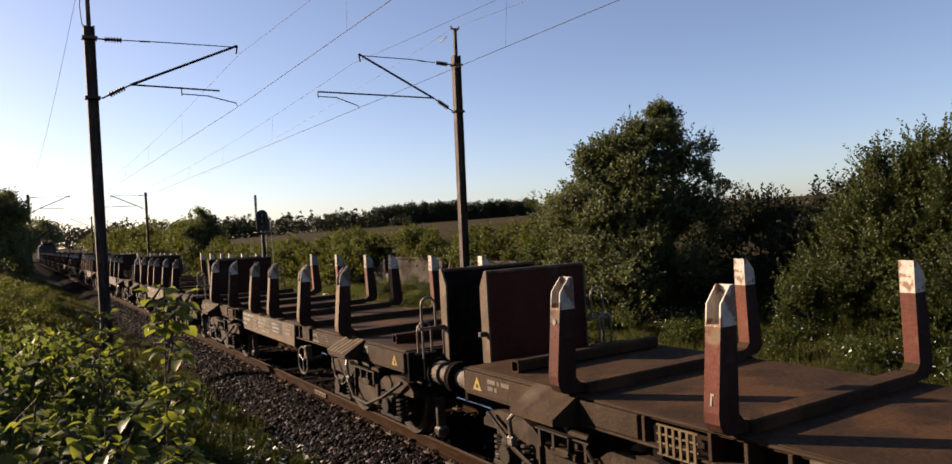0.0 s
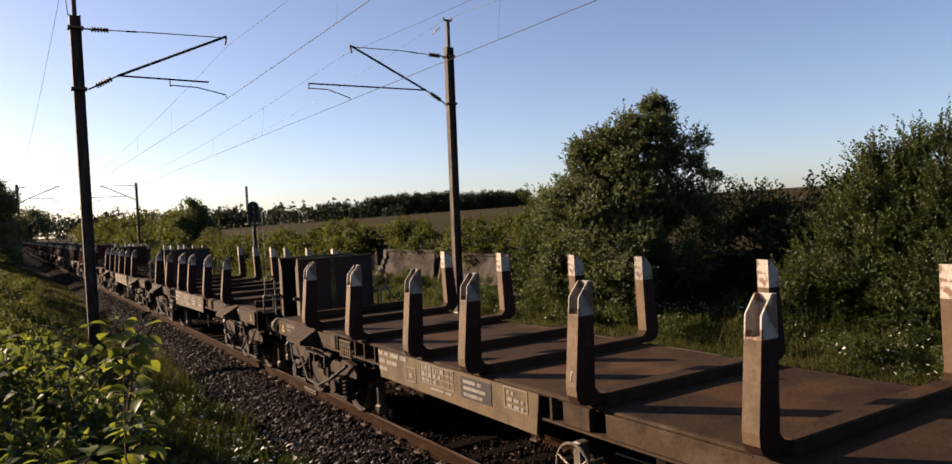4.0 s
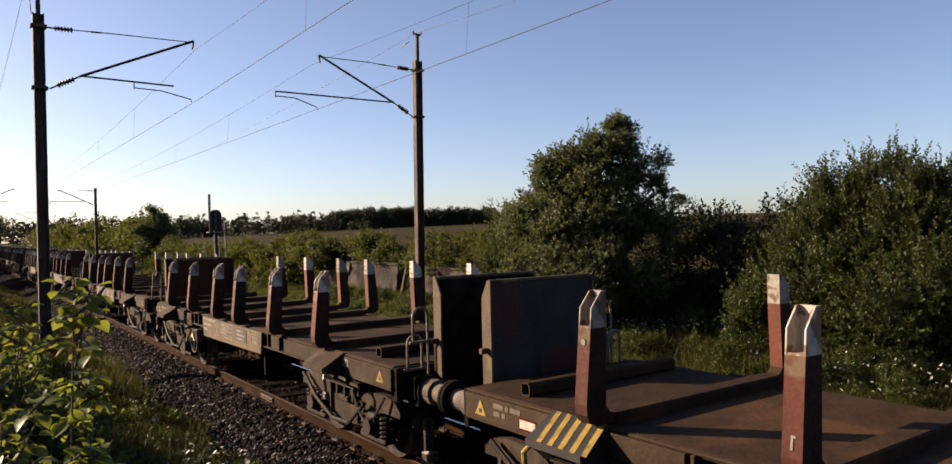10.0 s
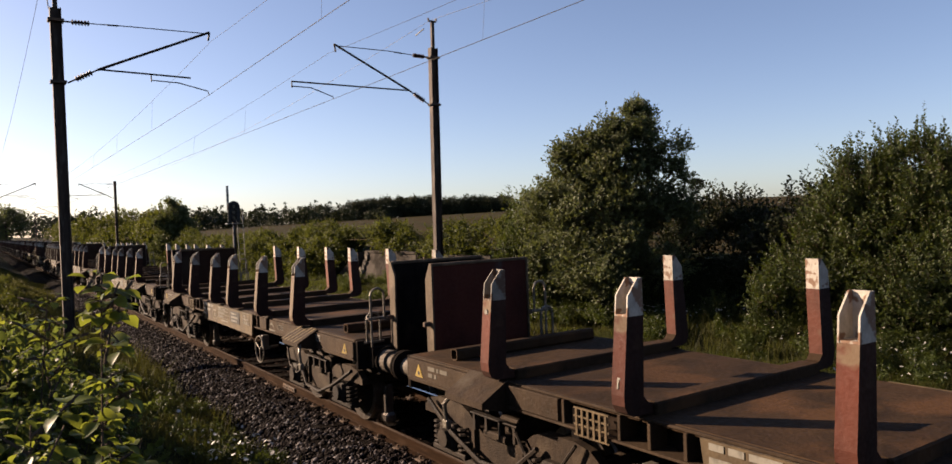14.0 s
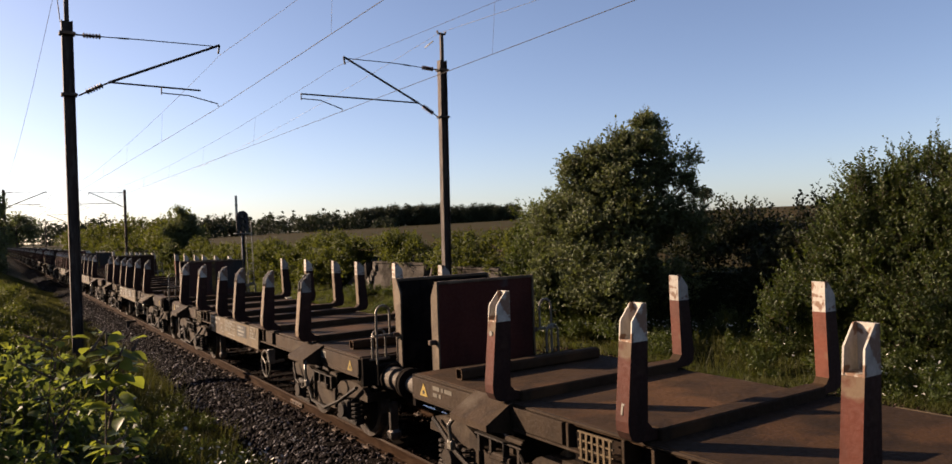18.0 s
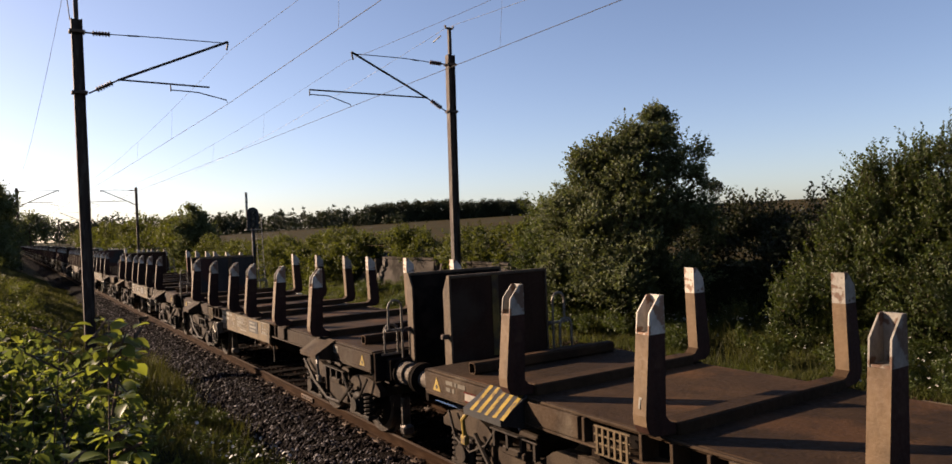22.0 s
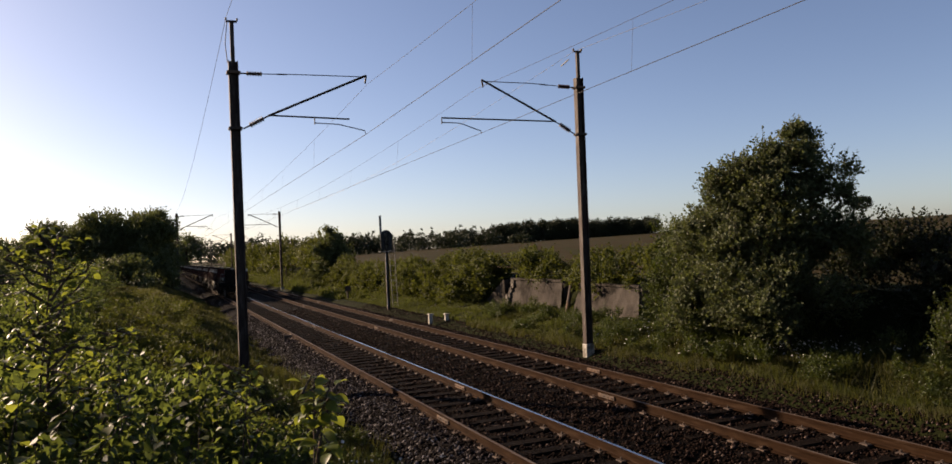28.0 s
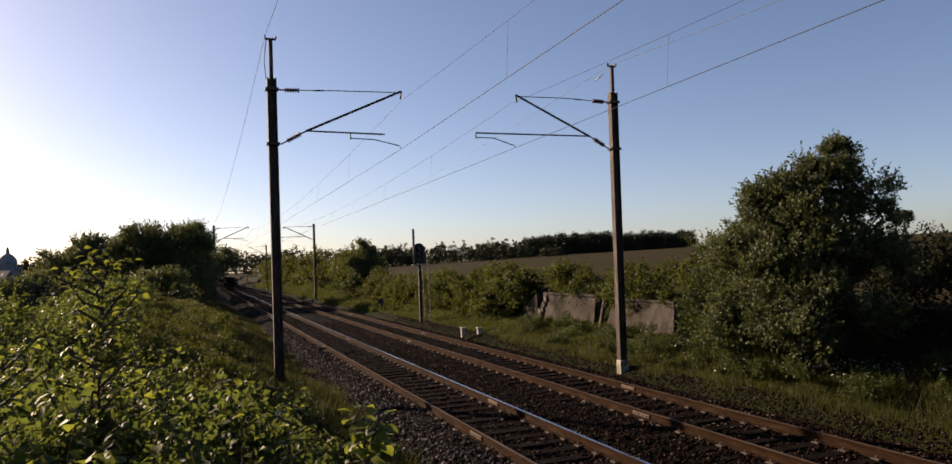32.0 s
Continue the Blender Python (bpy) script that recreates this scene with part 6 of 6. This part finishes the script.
def bush_stems(x, y, foot, top, reach, count, per, low=0.35, seed=0):
    """A leader and side twigs rising from it."""
    r = np.random.default_rng(seed)
    z0 = float(ground_height(x, y)) - 0.03
    rows = [((x, y, z0), (x + foot, y, top), per * 3)]
    for k in range(count):
        f = low + (1 - low) * k / count
        a = 2.4 * k + r.uniform(-0.4, 0.4)
        q = reach * (1.15 - 0.75 * f) * r.uniform(0.7, 1.2)
        c = (x + foot * f, y, z0 + (top - z0) * f)
        rows.append((c, (c[0] + q * math.cos(a), c[1] + q * math.sin(a), c[2] + q * r.uniform(0.3, 0.9)), per))
    return rows


sapling("sapling", "young sapling with large yellow-green backlit leaves", bush_stems(0.265, 1.98, 0.0, 2.78, 0.11, 46, 9, 0.2, 1), 0.046, 51)
sapling("sapling", "low sapling with broad bright leaves", bush_stems(0.1, 1.9, 0.0, 2.45, 0.2, 40, 10, 0.25, 2), 0.046, 58)
sapling("sapling", "low sapling with broad bright leaves", bush_stems(-0.08, 2.3, 0.03, 2.4, 0.22, 40, 10, 0.25, 3), 0.046, 59)
sapling("sapling", "slender sapling rising above the brambles", bush_stems(-0.74, 4.45, 0.12, 3.24, 0.4, 50, 14, 0.3, 4), 0.045, 52, thick=0.009)
sapling("sapling", "bushy sapling with small olive leaves", bush_stems(-1.05, 3.3, 0.05, 2.85, 0.55, 54, 20, 0.25, 5), 0.038, 60, thick=0.008)
sapling("sapling", "bushy sapling with small olive leaves", bush_stems(-1.75, 4.1, -0.05, 2.98, 0.6, 54, 20, 0.25, 6), 0.04, 65, thick=0.008)
sapling("sapling", "thin upright shoot with pale leaves", bush_stems(0.22, 3.5, 0.03, 2.64, 0.13, 30, 7, 0.3, 7), 0.042, 56)
sapling("sapling", "thin upright shoot with yellow leaves", bush_stems(-0.33, 4.0, 0.02, 2.82, 0.14, 30, 7, 0.3, 8), 0.042, 57)
many = np.random.default_rng(53)
stems, low = [], []
for _ in range(360):
    a, d = radians(many.uniform(-27, 7)), many.uniform(2.3, 6.6)
    x, y = d * math.sin(a), d * math.cos(a)
    tall = (0.95 if d < 3.2 else 1.2 if a < radians(-9) else 1.05) * (1 - 0.45 * float(smooth(0.15, 0.6, x))) * many.uniform(0.75, 1.15)
    stems.append((bank(x, y), (x + many.normal() * 0.15, y + many.normal() * 0.15, float(ground_height(x, y)) + tall), int(many.integers(12, 24))))
sapling("young_shoots", "mixed broad-leaved shoots and nettles on the bank", stems, 0.074, 54, "leaf_shoot")
for _ in range(64):
    a, d = radians(many.uniform(-24, 7)), many.uniform(1.75, 2.8)
    x, y = d * math.sin(a), d * math.cos(a)
    low.append((bank(x, y), (x + many.normal() * 0.08, y + 0.06, float(ground_height(x, y)) + many.uniform(0.9, 1.3)), int(many.integers(14, 24))))
sapling("young_shoots", "broad-leaved shoots at the edge of the path", low, 0.07, 55, "leaf_shoot")


def grass_patch(name, label, x0, x1, y0, y1, n, tall, seed, near=1.6, material="grass"):
    r = np.random.default_rng(seed)
    x, y = r.uniform(x0, x1, n), y0 + (y1 - y0) * r.uniform(0, 1, n) ** near
    tuft = 0.5 + 0.5 * bumps(x, y, 0.7, seed)
    keep = r.uniform(0, 1, n) < 0.25 + tuft
    x, y, tuft = x[keep], y[keep], tuft[keep]
    n = len(x)
    base = np.stack([x, y, ground_height(x, y) - 0.02], -1)
    h = tall * r.uniform(0.4, 1.1, (n, 1)) * (0.5 + 0.7 * np.clip(tuft, 0, 1.2)[:, None])
    a = r.uniform(0, 6.28, n)
    w = np.stack([np.cos(a), np.sin(a), 0 * a], -1) * (0.004 + 0.0005 * y[:, None])
    lean = np.concatenate([r.normal(size=(n, 2)) * 0.35, np.ones((n, 1))], 1)
    v = np.stack([base - w, base + w, base + lean * h], 1).reshape(-1, 3)
    f = np.arange(3 * n).reshape(-1, 3)
    return tagged(new(name, array_mesh(name, v, f, M[material])), label, "grass", kind="stuff")


grass_patch("bank_grass", "short dry grass on the top of the near bank", -4, 2.9, 6.0, 70, 150000, 0.2, 61, 1.3, "grass_dry")
grass_patch("verge_grass", "tall seeding grass stalks in the far verge", 12.6, 15.4, 1.0, 17, 3500, 0.6, 68, material="grass_dry")
grass_patch("verge_grass", "long green grass in the far verge", 12.3, 16.2, 1.0, 60, 130000, 0.2, 62)
grass_patch("verge_grass", "short dry yellow grass at the edge of the far ballast", 11.9, 14.2, 1.0, 30, 36000, 0.22, 70, 1.3, "grass_dry")
grass_patch("verge_grass", "rough green grass further along the far verge", 11.9, 16.5, 55, 190, 30000, 0.55, 66, 1.3)
grass_patch("cess_grass", "tall yellow grass tufts at the foot of the near bank", 2.1, 3.4, 3.5, 22, 7000, 0.45, 69, material="grass_dry")
grass_patch("cess_grass", "thin yellow grass at the foot of the near bank", 2.0, 3.75, 3.0, 60, 52000, 0.2, 63, material="grass_dry")

weeds = np.random.default_rng(67)
low = []
for k in range(120):
    x, y = weeds.uniform(12.5, 15.3), 1.5 + 30 * weeds.uniform(0, 1) ** 1.3
    tall = weeds.uniform(0.1, 0.42)
    low.append((x, y, float(ground_height(x, y)) + tall * 0.5, weeds.uniform(0.15, 0.45), weeds.uniform(0.2, 0.6), tall))
pts, way, out, stems = twiggy(weeds, low, 420, 24, 0.3, 0.055, 0.9, 0.5)
keep = pts[:, 2] > ground_height(pts[:, 0], pts[:, 1]) + 0.01
edge = []
for k in range(90):
    x, y = weeds.uniform(1.7, 3.25), 3.2 + 14 * weeds.uniform(0, 1) ** 1.3
    tall = weeds.uniform(0.08, 0.28)
    edge.append((x, y, float(ground_height(x, y)) + tall * 0.6, weeds.uniform(0.12, 0.3), weeds.uniform(0.15, 0.4), tall))
tagged(new("verge_weeds", leaves("verge_weeds", pts[keep], 0.055, M["leaf_bush"], weeds, 0.5, 0.5, out[keep] * 0.5, way[keep])), "leafy weeds and nettles in the far verge", "weeds", kind="stuff")

pts, way, out, stems = twiggy(weeds, edge, 130, 20, 0.18, 0.04, 0.9, 0.5)
keep = pts[:, 2] > ground_height(pts[:, 0], pts[:, 1]) + 0.01
tagged(new("cess_weeds", leaves("cess_weeds", pts[keep], 0.04, M["leaf_bush"], weeds, 0.5, 0.55, out[keep] * 0.5, way[keep])), "leafy weeds at the foot of the near bank", "weeds", kind="stuff")

# ox-eye daisies in the far verge
r = np.random.default_rng(64)
spots = np.stack([np.where(np.arange(40) < 6, r.uniform(2.5, 3.3, 40), r.uniform(12.2, 14.8, 40)), np.where(np.arange(40) < 6, r.uniform(5, 11, 40), 3.0 + 19.0 * r.uniform(0, 1, 40) ** 1.6)], -1)
c = spots[r.integers(0, 40, 900)] + r.normal(size=(900, 2)) * np.array([0.4, 0.7])
z = ground_height(c[:, 0], c[:, 1]) + r.uniform(0.15, 0.45, 900)
ring = np.array([(math.cos(a), math.sin(a), 0) for a in np.linspace(0, 2 * math.pi, 7)[:-1].tolist()])
tilt = r.normal(size=(900, 1, 2)) * 0.5
shape = ring[None] * r.uniform(0.016, 0.03, (900, 1, 1))
shape = np.concatenate([shape[..., :2], (shape[..., :2] * tilt).sum(-1, keepdims=True) - 0.004], -1)
v = shape + np.stack([c[:, 0], c[:, 1], z], -1)[:, None]
tagged(new("daisies", array_mesh("daisies", v.reshape(-1, 3), np.arange(900 * 6).reshape(-1, 6), M["petal"])), "white ox-eye daisies scattered in the grass", "flowers", kind="stuff")

# ---- beyond the near bank ----
fence = thing("wire_fence", "old wooden posts with wire beyond the bank", "fence")
for k in range(7):
    y = 9 + 5 * k
    part("post", Build().box(-7.06, -6.94, y - 0.06, y + 0.06, -0.6, 1.25, 0.015), M["plank"], fence)
for z in (0.5, 0.85, 1.15):
    part("fence_wire", Build().tube([(-7, 9, z), (-7, 39, z)], 0.006, 5), M["galvanised"], fence)
stack = thing("plank_stack", "dark stack of wooden pallets behind the bank", "pallets", at=pose(-5.3, 31, 0.62))
for k in range(18):
    part("pallet", Build().box(-0.6, 0.6, -0.5, 0.5, 0.135 * k, 0.135 * k + 0.03, 0.006).box(-0.55, -0.4, -0.45, 0.45, 0.135 * k + 0.03, 0.135 * k + 0.135).box(0.4, 0.55, -0.45, 0.45, 0.135 * k + 0.03, 0.135 * k + 0.135), M["plank"], stack)
hall = thing("long_building", "long low pale building across the lowland", "building", at=pose(-62, 190, -0.5))
part("wall", Build().box(-22, 22, -6, 6, 0, 4.0), M["wall_pale"], hall)
part("roof", Build().prism([(-6.5, 4.0), (6.5, 4.0), (0, 6.2)], 0, -22.5, 22.5), M["slate"], hall)
# pale wall tone on tower, dome and lantern imitates the haze of distance
church = thing("domed_tower", "domed tower on the skyline, haze painted into its pale colour", "tower", at=pose(-126, 600, 0))
part("tower", Build().box(-9, 9, -9, 9, 0, 15, 0.3), M["wall_pale"], church)
part("dome", Build().tube([(0, 0, 15), (0, 0, 16), (0, 0, 19), (0, 0, 21.5), (0, 0, 23)], [5.5, 6, 5.5, 3.5, 1.2], 18), M["wall_pale"], church, smooth=True)
part("lantern", Build().tube([(0, 0, 23), (0, 0, 25.5), (0, 0, 28)], [1.2, 1.1, 0.1], 10), M["wall_pale"], church)


# ---- what moves ----
# seconds and the metres the train has run
RUN = [(0, 0.97), (1, 23.31), (2, 45.43), (3, 67.62), (4.5, 100.8), (6, 133.69), (7, 155.55), (8, 177.15), (9, 198.78), (10, 219.91), (11, 241.2), (12, 262.36), (13, 283.36), (14, 304.11), (15.5, 335.25), (17, 366.25), (18, 386.7), (19, 407.28), (20, 427.85), (21, 448.52), (22, 469.11), (23, 489.78), (24, 511.2), (25, 532.01), (26, 553.05), (29, 616.35), (32, 679.65)]
TAIL_START = -38 * PITCH


def motions():
    for ob, ahead, turned in train:
        walk(ob, [(t, pose(TRACK_1, TAIL_START + ahead + s, 0, 0, 0, 180 if turned else 0)) for t, s in RUN])
    walk(engine, [(t, pose(TRACK_1, TAIL_START + PITCH * WAGONS + 1.9 + s, 0)) for t, s in RUN])


motions()
